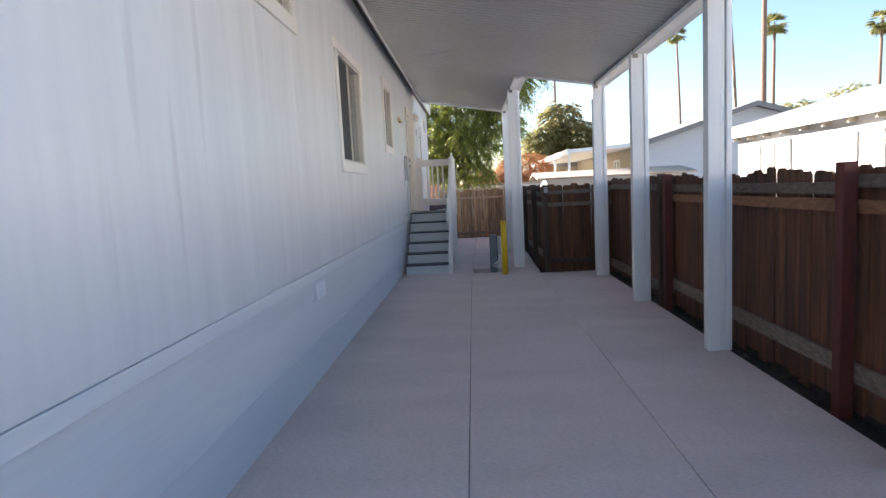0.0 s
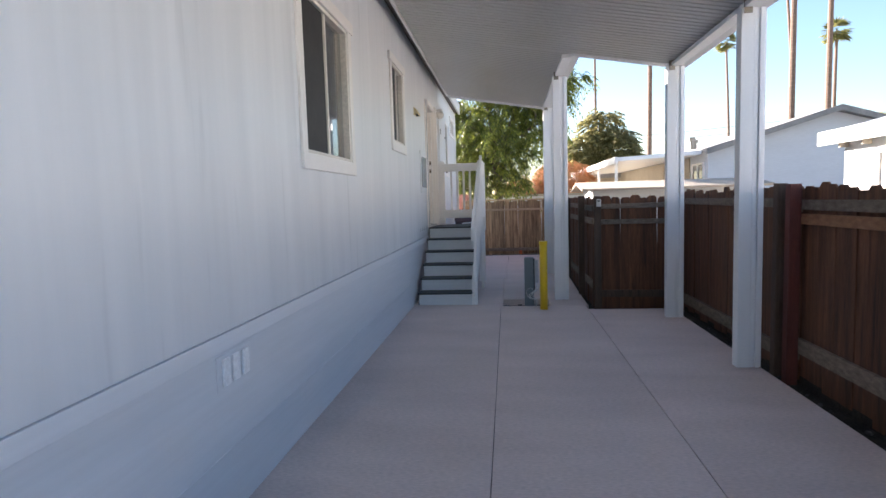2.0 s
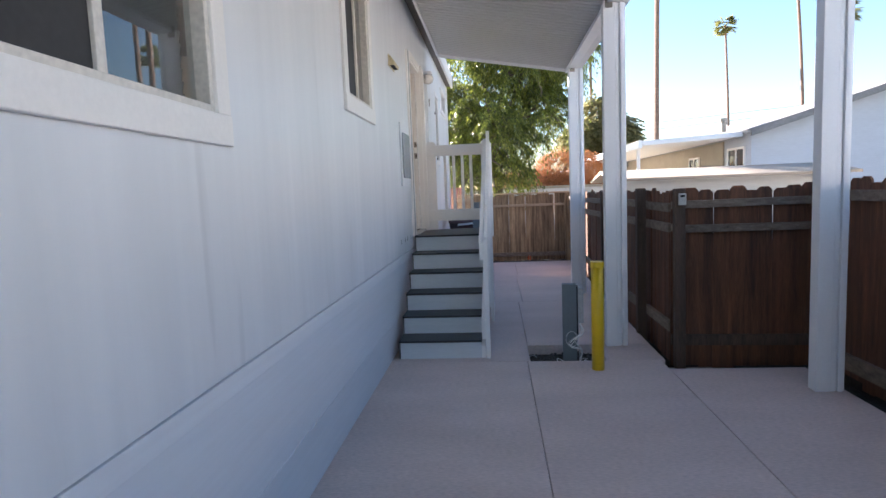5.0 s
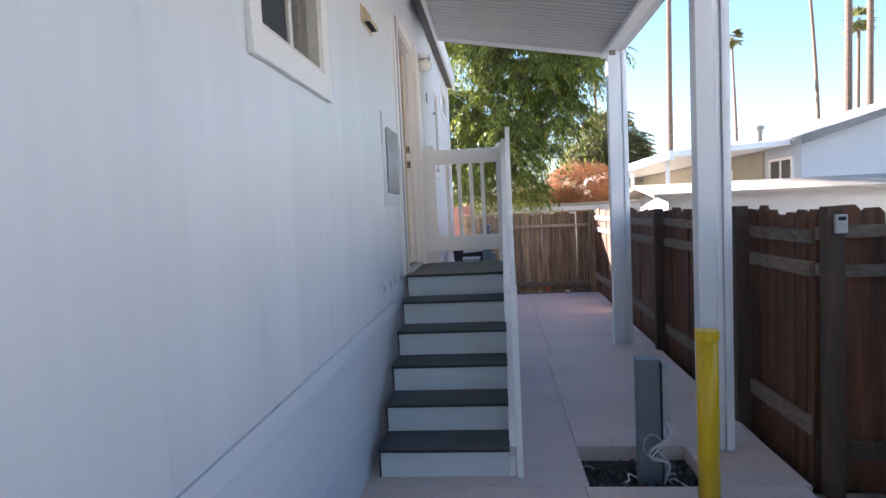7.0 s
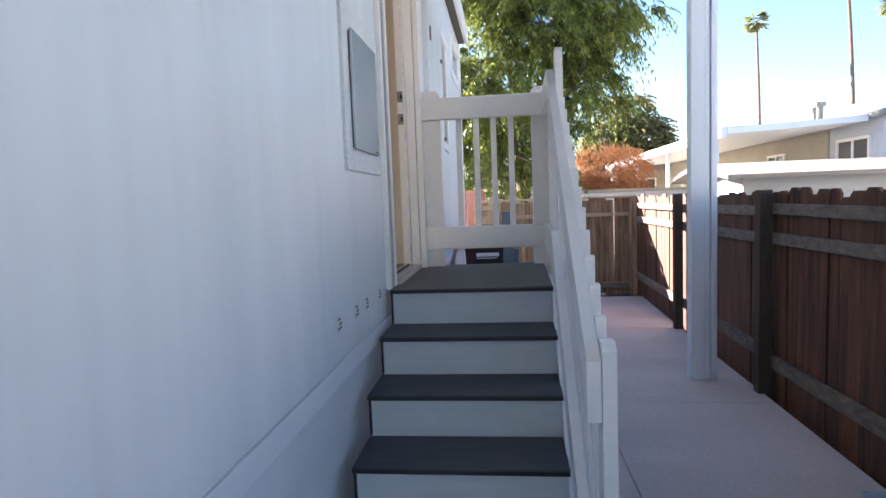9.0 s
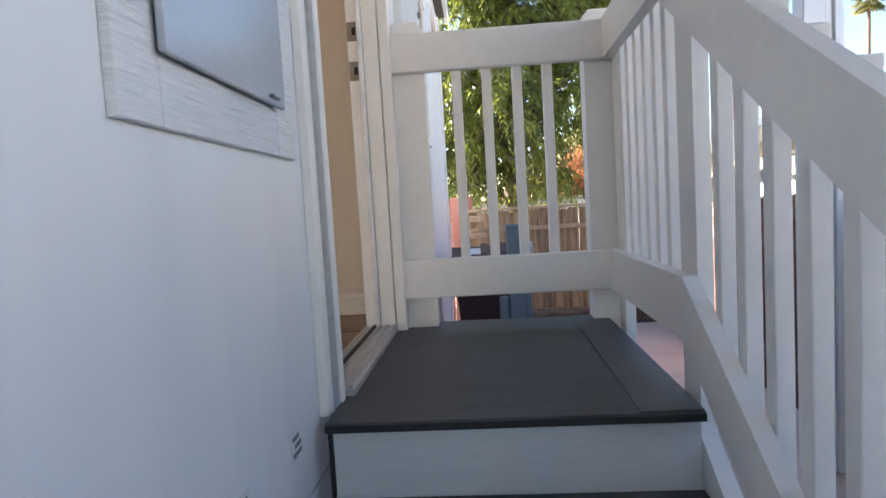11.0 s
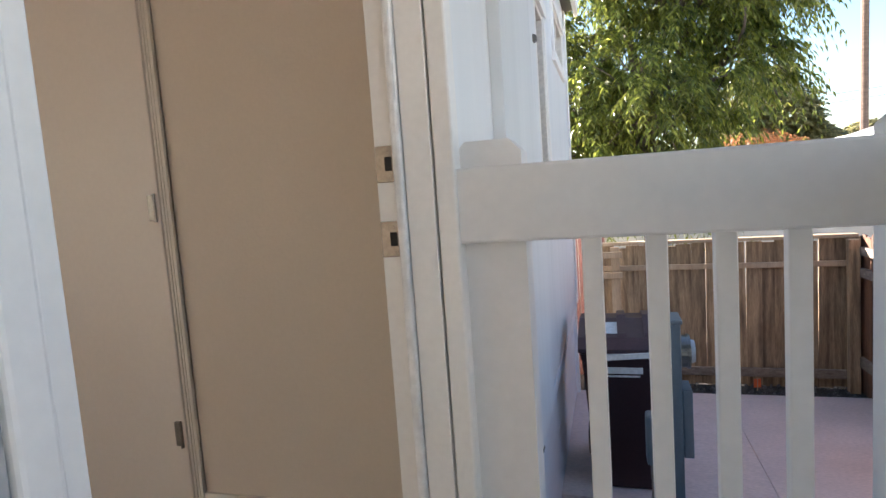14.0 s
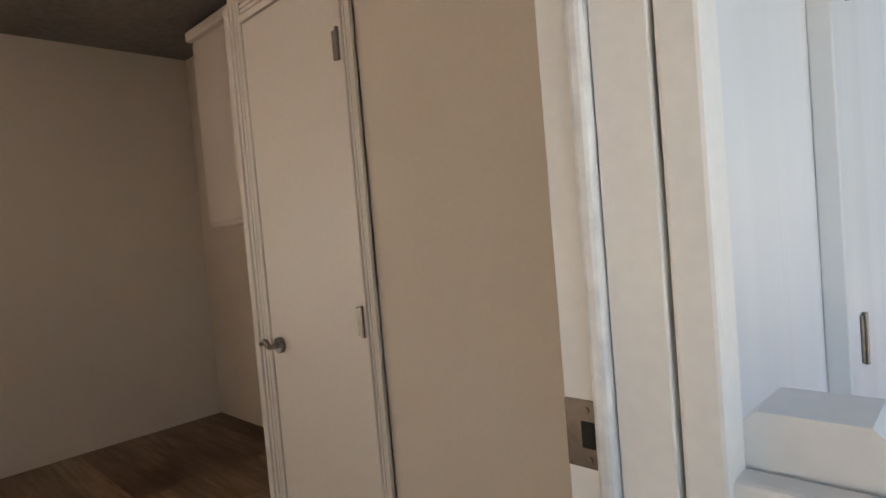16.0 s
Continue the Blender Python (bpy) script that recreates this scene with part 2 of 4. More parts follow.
def add_box(bm, x0, x1, y0, y1, z0, z1, bevel=0.0):
    v = [bm.verts.new((x, y, z)) for x in (x0, x1) for y in (y0, y1) for z in (z0, z1)]
    fs = [bm.faces.new([v[i] for i in q]) for q in ((0, 1, 3, 2), (4, 6, 7, 5), (0, 4, 5, 1), (2, 3, 7, 6), (0, 2, 6, 4), (1, 5, 7, 3))]
    if bevel:
        es = list({e for f in fs for e in f.edges})
        bmesh.ops.bevel(bm, geom=es, offset=bevel, segments=2, profile=0.5, affect="EDGES", clamp_overlap=True)
    return bm


def box(x0, x1, y0, y1, z0, z1, bevel=0.0):
    return add_box(bmesh.new(), x0, x1, y0, y1, z0, z1, bevel)


def extrude(points, axis, a, b, bm=None):
    """A prism over a polygon: axis 0, 1 or 2 runs from a to b; the points are given in the two other axes in order."""
    bm = bm or bmesh.new()
    def at(p, c):
        q = list(p)
        q.insert(axis, c)
        return bm.verts.new(q)
    lo, hi = [at(p, a) for p in points], [at(p, b) for p in points]
    k = len(points)
    for i in range(k):
        bm.faces.new((lo[i], lo[(i + 1) % k], hi[(i + 1) % k], hi[i]))
    bm.faces.new(lo[::-1])
    bm.faces.new(hi)
    bmesh.ops.recalc_face_normals(bm, faces=bm.faces[:])
    return bm


def rod(p, q, r, r2=None, sides=12, bm=None):
    bm = bm or bmesh.new()
    p, q = Vector(p), Vector(q)
    d = q - p
    m = Matrix.Translation((p + q) / 2) @ d.to_track_quat("Z", "Y").to_matrix().to_4x4()
    bmesh.ops.create_cone(bm, cap_ends=True, segments=sides, radius1=r, radius2=r if r2 is None else r2, depth=d.length, matrix=m)
    return bm


def ball(c, r, bm=None, scale=(1, 1, 1), u=16, v=10):
    bm = bm or bmesh.new()
    bmesh.ops.create_uvsphere(bm, u_segments=u, v_segments=v, radius=r, matrix=Matrix.Translation(c) @ Matrix.Diagonal((*scale, 1)))
    return bm


def tube(points, r, sides=8, bm=None):
    bm = bm or bmesh.new()
    rings = []
    pts = [Vector(p) for p in points]
    for i, p in enumerate(pts):
        d = (pts[min(i + 1, len(pts) - 1)] - pts[max(i - 1, 0)]).normalized()
        q = d.to_track_quat("Z", "Y")
        rr = r[i] if isinstance(r, (list, tuple)) else r
        rings.append([bm.verts.new(p + q @ Vector((rr * math.cos(2 * math.pi * k / sides), rr * math.sin(2 * math.pi * k / sides), 0))) for k in range(sides)])
    for a, b in zip(rings, rings[1:]):
        for k in range(sides):
            bm.faces.new((a[k], a[(k + 1) % sides], b[(k + 1) % sides], b[k]))
    bm.faces.new(rings[0][::-1])
    bm.faces.new(rings[-1])
    return bm


def smooth(ob):
    for p in ob.data.polygons:
        p.use_smooth = True
    return ob


def bend(points, steps=6):
    """A smooth line through the points."""
    pts = [Vector(p) for p in points]
    pts = [pts[0] * 2 - pts[1]] + pts + [pts[-1] * 2 - pts[-2]]
    out = []
    for a, b, c, d in zip(pts, pts[1:], pts[2:], pts[3:]):
        for k in range(steps):
            t = k / steps
            out.append(0.5 * ((2 * b) + (c - a) * t + (2 * a - 5 * b + 4 * c - d) * t * t + (3 * b - a - 3 * c + d) * t ** 3))
    return out + [pts[-2]]


def wall_with_holes(name, mat, along, face, back, u0, u1, z0, z1, holes, label=""):
    """A wall between two parallel planes with rectangular openings (u0, u1, z0, z1). along: 0 for x, 1 for y."""
    us = sorted({u0, u1, *[h[0] for h in holes], *[h[1] for h in holes]})
    zs = sorted({z0, z1, *[h[2] for h in holes], *[h[3] for h in holes]})
    solid = lambda i, j: 0 <= i < len(us) - 1 and 0 <= j < len(zs) - 1 and not any(h[0] <= us[i] and us[i + 1] <= h[1] and h[2] <= zs[j] and zs[j + 1] <= h[3] for h in holes)
    bm = bmesh.new()
    cache = {}
    def v(u, w, z):
        k = (round(u, 5), round(w, 5), round(z, 5))
        if k not in cache:
            cache[k] = bm.verts.new((u, w, z) if along == 0 else (w, u, z))
        return cache[k]
    for i in range(len(us) - 1):
        for j in range(len(zs) - 1):
            if not solid(i, j):
                continue
            a, b, c, d = us[i], us[i + 1], zs[j], zs[j + 1]
            for w in (face, back):
                bm.faces.new((v(a, w, c), v(b, w, c), v(b, w, d), v(a, w, d)))
            for ok, p, q in ((solid(i - 1, j), (a, c), (a, d)), (solid(i + 1, j), (b, c), (b, d)), (solid(i, j - 1), (a, c), (b, c)), (solid(i, j + 1), (a, d), (b, d))):
                if not ok:
                    bm.faces.new((v(p[0], face, p[1]), v(q[0], face, q[1]), v(q[0], back, q[1]), v(p[0], back, p[1])))
    bmesh.ops.recalc_face_normals(bm, faces=bm.faces[:])
    return setting(name, bm, mat, label)

# ---- the home: walls, roof, openings
BANDPAINT = material("band_paint", (0.82, 0.835, 0.85), 0.4, (0.76, 0.78, 0.795), 0.8, 0.6, 9, 0.001, stretch=(1, 0.22, 5), fine=0.03)
X = 0.30                 # face of the siding
IN = 0.235               # inner face of the wall
FLOOR = 1.08             # floor inside
END = 18.75              # far end of the home
START = -4.0
TOP = 3.95
DOOR = (12.845, 13.672, 1.10, 3.25)
WIN = [(3.85, 5.15, 2.99, 3.62), (6.68, 7.85, 1.94, 3.09), (9.85, 10.60, 2.33, 3.30)]
WIN_FAR = [(15.95, 16.45, 2.20, 3.30), (17.25, 18.2, 3.25, 3.60)]
CREASE, BAND = 0.965, 0.875

wall_with_holes("wall_east", SIDING, 1, X, IN, START, END, CREASE, TOP, [DOOR] + WIN + WIN_FAR, "pale grey-white painted wood siding with vertical grain")
wall_with_holes("wall_skirting", SKIRT, 1, X - 0.035, X - 0.10, START, END, -0.1, BAND, [(5.36, 5.70, 0.67, 0.84)], "pale grey painted skirting panels below the siding")
setting("trim_band", box(X - 0.12, X + 0.003, START, END, BAND, CREASE - 0.007, 0.004), BANDPAINT, "pale painted trim band along the wall")
setting("trim_skirting_seam", box(X - 0.06, X - 0.031, START, 11.3, 0.335, 0.345), SKIRT)
setting("wall_north", box(-7.7, X, END - 0.12, END - 0.002, -0.1, TOP), SIDING)
wall_with_holes("wall_west", SIDING, 1, -7.7, -7.55, START, END - 0.12, -0.1, TOP, [(2.0, 5.1, 1.4, 3.5), (5.3, 8.3, 1.4, 3.5), (8.5, 12.6, 1.1, 3.55)])
setting("wall_south", box(-7.55, IN, START, START + 0.12, -0.1, TOP), SIDING)
setting("roof_home", extrude([(0.42, 4.07), (0.42, 4.19), (-3.7, 5.05), (-7.82, 4.19), (-7.82, 4.07)], 1, START - 0.2, END + 0.15), ROOFM, "low grey roof of the home")
setting("trim_fascia", box(0.40, 0.44, START, END + 0.15, 3.93, 4.20, 0.005), TRIM, "white fascia board under the roof")
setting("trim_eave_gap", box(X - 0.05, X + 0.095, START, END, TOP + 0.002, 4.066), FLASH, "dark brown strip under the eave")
setting("corner_trim", box(X - 0.01, X + 0.018, END - 0.10, END + 0.016, 0.965, TOP - 0.01, 0.003), TRIM, "white corner board")


def window(name, hole, label, sill=0.115, head=0.10, head_over=0.05, side=0.10, blind=True, split=True):
    y0, y1, z0, z1 = hole
    w = thing(name, label, "window", kind="structure")
    x = X + 0.022
    part("casing_head", box(X, x + 0.008, y0 - side - head_over, y1 + side + head_over, z1, z1 + head, 0.004), TRIM, w)
    part("casing_sill", box(X, x + 0.004, y0 - side, y1 + side, z0 - sill, z0, 0.004), TRIM, w)
    part("casing_side", box(X, x, y0 - side, y0, z0, z1, 0.004), TRIM, w)
    part("casing_side", box(X, x, y1, y1 + side, z0, z1, 0.004), TRIM, w)
    f = 0.028
    xf = X - 0.012
    fr = bmesh.new()
    for a in ((y0, y0 + f, z0, z1), (y1 - f, y1, z0, z1), (y0 + f, y1 - f, z0, z0 + f), (y0 + f, y1 - f, z1 - f, z1)):
        add_box(fr, xf - 0.06, xf + 0.02, *a, 0.003)
    part("window_frame", fr, VINYL, w)
    mid = (y0 + y1) / 2
    if split:
        part("meeting_stile", box(xf - 0.05, xf + 0.008, mid - 0.02, mid + 0.02, z0 + f, z1 - f, 0.003), VINYL, w)
        panes = ((y0 + f, mid - 0.02, xf - 0.012), (mid + 0.02, y1 - f, xf - 0.034))
    else:
        panes = ((y0 + f, y1 - f, xf - 0.02),)
    for a, b, xx in panes:
        pane = part("pane", box(xx - 0.004, xx, a, b, z0 + f, z1 - f), GLASS, w)
        pane.visible_shadow = False
    if split:
        part("insect_screen", box(xf - 0.008, xf - 0.006, y0 + f, mid - 0.02, z0 + f, z1 - f), SCREEN, w, "dark fine mesh screen over half the window")
    if blind:
        n = int((z1 - z0) / 0.045)
        bl = bmesh.new()
        for k in range(n):
            z = z0 + 0.02 + (k + 0.5) * (z1 - z0 - 0.04) / n
            vs = [bl.verts.new(p) for p in ((xf - 0.088, y0 + 0.03, z - 0.026), (xf - 0.088, y1 - 0.03, z - 0.026), (xf - 0.076, y1 - 0.03, z + 0.026), (xf - 0.076, y0 + 0.03, z + 0.026))]
            bl.faces.new(vs)
        part("blind", bl, BLIND, w, "lowered horizontal slat blind")
    return w


window("window_1", WIN[0], "white-trimmed sliding window high in the siding")
window("window_2", WIN[1], "white-trimmed sliding window with dark screen and blind")
window("window_3", WIN[2], "narrow white-trimmed sliding window with dark screen")
window("window_4", WIN_FAR[0], "tall narrow white-trimmed window near the utility door", side=0.07, head=0.07, sill=0.08, split=False, head_over=0)
window("window_5", WIN_FAR[1], "small wide white-trimmed window under the eave", side=0.07, head=0.07, sill=0.08, head_over=0, blind=False)

# entrance frame, open doorway
door = thing("door_1", "open entrance doorway with white jambs and casing", "door", kind="structure")
y0, y1, z0, z1 = DOOR
part("casing_near", box(X, X + 0.024, y0 - 0.105, y0 - 0.058, z0, z1 + 0.085, 0.003), TRIM, door)
# grey colour stands in for shade on the casing's turned-away step
part("casing_shade_strip", box(X, X + 0.034, y0 - 0.057, y0 - 0.032, z0, z1 + 0.085, 0.003), CABLE, door, "casing strip beside the doorway, coloured grey as a shaded step face")
part("casing_edge", box(X, X + 0.040, y0 - 0.031, y0 - 0.002, z0, z1 + 0.085, 0.004), TRIM, door)
part("casing_far", box(X, X + 0.075, y1 + 0.002, y1 + 0.05, z0, z1 + 0.085, 0.004), TRIM, door)
part("casing_head", box(X, X + 0.05, y0 - 0.002, y1 + 0.002, z1 + 0.002, z1 + 0.085, 0.004), TRIM, door)
part("jamb_near", box(IN, X + 0.035, y0 - 0.001, y0 + 0.018, z0, z1, 0.002), TRIM, door)
part("jamb_far", box(IN, 0.274, y1 - 0.020, y1 + 0.001, z0, z1, 0.002), TRIM, door)
part("door_stop", box(0.275, 0.294, y1 - 0.034, y1 + 0.001, z0, z1, 0.006), WHITEPL, door, "white weather strip")
part("jamb_far_outer", box(0.296, 0.353, y1 - 0.022, y1 + 0.001, z0, z1, 0.002), TRIM, door)
part("brick_mould", box(0.357, X + 0.098, y1 - 0.020, y1 + 0.03, z0, z1, 0.005), TRIM, door)
part("jamb_head", box(IN, X + 0.035, y0 + 0.018, y1 - 0.02, z1 - 0.02, z1 + 0.001, 0.002), TRIM, door)
sill = part("threshold", box(IN, X + 0.06, y0 + 0.018, y1 - 0.022, 1.085, 1.132, 0.006), SILL_METAL, door, "ribbed mill-aluminium threshold")
for k in range(5):
    part("rib", box(X + 0.045 - k * 0.028, X + 0.055 - k * 0.028, y0 + 0.020, y1 - 0.024, 1.131, 1.138, 0.002), SILL_METAL, sill)
part("gasket", box(IN + 0.03, IN + 0.042, y0 + 0.020, y1 - 0.024, 1.131, 1.139, 0.002), RUBBER, sill, "dark rubber weather seal")
for z in (2.282, 2.132):
    pl = part("strike_plate", box(0.237, 0.276, y1 - 0.0235, y1 - 0.0195, z - 0.036, z + 0.036, 0.001), STEEL, door, "brushed steel strike plate")
    part("latch_hole", box(0.256, 0.271, y1 - 0.0245, y1 - 0.0225, z - 0.014, z + 0.014), DARKMETAL, pl)
    for k in (-1, 1):
        part("screw", rod((0.263, y1 - 0.022, z + k * 0.026), (0.263, y1 - 0.0255, z + k * 0.026), 0.0035), STEEL, pl)

# interior seen through the doorway
floor = tagged(part("floor", box(-7.55, IN - 0.002, START + 0.12, END - 0.12, 0.9, FLOOR - 0.004), PLANKM), "brown vinyl plank floor", kind="structure")
ceiling_pts = [(IN, 3.57), (IN, 3.66), (-3.7, 4.42), (-7.55, 3.66), (-7.55, 3.57), (-3.7, 4.33)]
setting("ceiling", extrude(ceiling_pts, 1, START + 0.12, END - 0.12), WALLIN, "cream vaulted ceiling")
CY = 14.25
wall_with_holes("wall_inner_north", WALLIN, 0, CY, CY + 0.10, -1.55, IN - 0.002, FLOOR, 3.90, [(-1.43, -0.845, FLOOR, 3.33)], "cream painted partition wall")
setting("wall_inner_side", box(-1.55, -1.425, CY + 0.10, 15.25, FLOOR, 4.2), WALLIN)
setting("wall_inner_back", box(-4.25, IN - 0.002, 15.25, 15.35, FLOOR, 4.3), WALLIN, "cream painted wall at the back of the room")
setting("wall_inner_west", box(-4.35, -4.25, 12.7, 15.35, FLOOR, 4.25), WALLIN, "cream painted wall across the room")
setting("wall_inner_south", box(-7.5, IN - 0.002, 1.6, 1.7, FLOOR, 4.2), WALLIN)
setting("baseboard_north", extrude([(CY - 0.03, FLOOR), (CY, FLOOR), (CY, FLOOR + 0.105), (CY - 0.012, FLOOR + 0.105), (CY - 0.016, FLOOR + 0.085), (CY - 0.024, FLOOR + 0.08), (CY - 0.024, FLOOR + 0.05), (CY - 0.03, FLOOR + 0.045)], 0, -0.785, IN - 0.004), DOORIN, "cream moulded baseboard")
setting("baseboard_back", box(-3.5, -1.555, 15.235, 15.25, FLOOR, FLOOR + 0.10, 0.003), DOORIN, "cream baseboard")

closet = thing("door_2", "closed flat cream closet door with lever handle", "door", kind="structure")
part("door_leaf", box(-1.428, -0.847, CY - 0.013, CY + 0.022, FLOOR + 0.03, 3.327, 0.003), DOORIN, closet)
for x0, x1 in ((-1.55, -1.43), (-0.845, -0.785)):
    fl0 = bmesh.new()
    w = (x1 - x0)
    for k, (a, b, d) in enumerate(((0, 1, 0.010), (0.0, 0.28, 0.022), (0.36, 0.5, 0.017), (0.58, 0.72, 0.017), (0.8, 1.0, 0.020))):
        add_box(fl0, x0 + a * w, x0 + b * w, CY - d, CY, FLOOR + 0.002 * k, 3.33 + 0.09 - 0.002 * k, 0.002)
    part("casing_side", fl0, DOORIN, closet, "fluted cream casing")
ch = bmesh.new()
for a, b, d in ((0, 0.09, 0.010), (0, 0.025, 0.022), (0.032, 0.046, 0.017), (0.052, 0.066, 0.017), (0.072, 0.09, 0.02)):
    add_box(ch, -1.43, -0.845, CY - d, CY, 3.33 + a, 3.33 + b, 0.002)
part("casing_head", ch, DOORIN, closet)
for z in (3.09, 2.235, 1.41):
    hg = part("hinge", box(-0.875, -0.843, CY - 0.024, CY - 0.012, z - 0.045, z + 0.045, 0.002), STEEL, closet, "steel butt hinge")
    part("pin", rod((-0.845, CY - 0.026, z - 0.05), (-0.845, CY - 0.026, z + 0.05), 0.006), STEEL, hg)
hd = part("door_handle", rod((-1.365, CY - 0.01, 2.118), (-1.365, CY - 0.03, 2.118), 0.030, sides=24), STEEL, closet, "satin nickel lever handle")
part("spindle", rod((-1.365, CY - 0.029, 2.118), (-1.365, CY - 0.068, 2.118), 0.010), STEEL, hd)
part("lever", tube(bend([(-1.36, CY - 0.066, 2.118), (-1.385, CY - 0.067, 2.138), (-1.422, CY - 0.064, 2.127)]), 0.010), STEEL, hd)

cab = thing("wall_cabinet", "cream upper wall cabinet with plain doors", "cabinet")
part("body", box(-3.46, -1.555, 14.97, 15.248, 2.64, 3.95, 0.003), DOORIN, cab)
for a in (-3.44, -2.81, -2.18):
    part("door", box(a, a + 0.59, 14.952, 14.969, 2.67, 3.92, 0.003), DOORIN, cab)
part("crown", box(-3.50, -1.555, 14.93, 15.248, 3.952, 4.02, 0.012), DOORIN, cab)

# stairs and landing
R, RUN, N0 = 0.185, 0.2865, 11.235
SX0, SX1 = 0.331, 1.148


def splay(bm):
    """The steps and their railing widen a little towards the landing."""
    for v in bm.verts:
        if v.co.x > 0.7:
            v.co.x += 0.023 * (v.co.y - 11.3)
    return bm

stairs = thing("entry_stairs", "painted wooden entry steps with dark grey treads", "stairs")
for k in range(6):
    y = N0 + k * RUN
    z = (k + 1) * R
    part("riser", splay(box(SX0 + 0.012, SX1 - 0.005, y + 0.022, y + 0.045, z - R - (0.0 if k == 0 else 0.012), z - 0.021, 0.001)), RISER, stairs, "pale grey wood-grained riser")
    if k < 5:
        t = part("tread", splay(box(SX0, SX1, y, y + RUN + 0.021, z - 0.020, z, 0.004)), TREAD, stairs, "dark grey textured tread")
    else:
        t = part("landing_deck", splay(box(SX0, SX1, y, 13.80, z - 0.020, z, 0.004)), TREAD, stairs, "dark grey textured landing deck")
        part("deck_border", splay(box(SX1 - 0.14, SX1 - 0.002, y + 0.006, 13.79, z, z + 0.003, 0.001)), TREAD, t)
    part("nosing", splay(box(SX0 + 0.001, SX1 - 0.001, y - 0.006, y + 0.001, z - 0.021, z - 0.003, 0.002)), BLACK, t, "black nosing strip")
    part("edge_strip", box(SX0 + 0.001, SX0 + 0.011, y + 0.016, y + 0.036, z - R + 0.001, z - 0.021, 0.002), BLACK, stairs)
slope = [(N0 + 0.03, 0.0), (N0 + 0.03, 0.12), (N0 + 5 * RUN + 0.03, 5 * R + 0.12), (13.78, 5 * R + 0.12), (13.78, 0.80), (N0 + 5 * RUN + 0.3, 0.80), (N0 + 0.40, 0.0)]
part("stringer", splay(extrude(slope, 0, SX1 - 0.004, SX1 + 0.034)), RAILPAINT, stairs, "white painted side stringer")
for px, py in ((0.42, 13.74), (1.11, 12.75)):
    part("support_post", box(px - 0.045, px + 0.045, py - 0.045, py + 0.045, 0, 1.08, 0.004), RAILPAINT, stairs)
part("back_beam", splay(box(SX0 + 0.03, SX1 - 0.005, 13.74, 13.778, 0.93, 1.08, 0.003)), RAILPAINT, stairs)

railing = thing("stair_railing", "white painted wooden railing round the landing and steps", "railing")
RY = 13.70


def post_board(x0, x1, y0, y1, z0, z1, name="post"):
    w = 0.025
    return part(name, extrude([(x0, z0), (x1, z0), (x1, z1 - w), (x1 - w, z1), (x0 + w, z1), (x0, z1 - w)], 1, y0, y1), RAILPAINT, railing)


post_board(0.383, 0.520, RY + 0.002, RY + 0.09, 1.11, 2.315)
post_board(1.14, 1.262, RY + 0.002, RY + 0.09, 0.0, 2.31)
part("top_rail", box(0.389, 1.215, RY - 0.038, RY, 2.115, 2.262, 0.006), RAILPAINT, railing)
part("bottom_rail", box(0.386, 1.215, RY - 0.038, RY, 1.232, 1.387, 0.006), RAILPAINT, railing)
for k in range(4):
    x = 0.645 + k * 0.118
    part("baluster", box(x - 0.019, x + 0.019, RY + 0.002, RY + 0.036, 1.24, 2.25, 0.003), RAILPAINT, railing)
RX = 1.150           # inner face of the side railing at the foot
TAN_S = R / RUN
YN = 11.245
Y_TOP, Y_LOW = 13.0, 12.82      # where the rails turn down


def zline(y, z, yb):
    return z if y >= yb else z - (yb - y) * TAN_S


for nm, lo, hi, yb in (("top_rail_side", 2.115, 2.262, Y_TOP), ("bottom_rail_side", 1.232, 1.387, Y_LOW)):
    part(nm, splay(extrude([(RY, lo), (RY, hi), (yb, hi), (YN, zline(YN, hi, yb)), (YN, max(0.01, zline(YN, lo - 0.02, yb))), (yb, lo)], 0, RX, RX + 0.038)), RAILPAINT, railing)
for y in [13.58 - 0.107 * k for k in range(6)] + [12.70 - 0.118 * k for k in range(12)]:
    part("baluster", splay(box(RX + 0.040, RX + 0.074, y - 0.019, y + 0.019, zline(y, 1.25, Y_LOW), zline(y, 2.25, Y_TOP), 0.003)), RAILPAINT, railing)
part("side_post", splay(box(RX + 0.040, RX + 0.078, 13.61, RY + 0.002, 1.0, 2.26, 0.003)), RAILPAINT, railing)
for y, h in ((12.87, 2.34), (11.285, zline(11.285, 2.262, Y_TOP) + 0.02)):
    w = 0.075 if y > 12 else 0.045
    bm = extrude([(y - 0.045, 0.0), (y + w, 0.0), (y + w, h - 0.02), (y + w - 0.02, h), (y - 0.025, h), (y - 0.045, h - 0.02)], 0, RX + 0.040, RX + 0.078)
    part("post", splay(bm), RAILPAINT, railing)

# ---- awning over the drive
def roof_z(x):
    return 3.435 - 0.172 * (x - 2.45)


Y_OPEN, Y_WIDE, Y_END = 2.9, 10.46, 14.95
X_IN = 0.50          # inner edge of the awning, hung from the eave


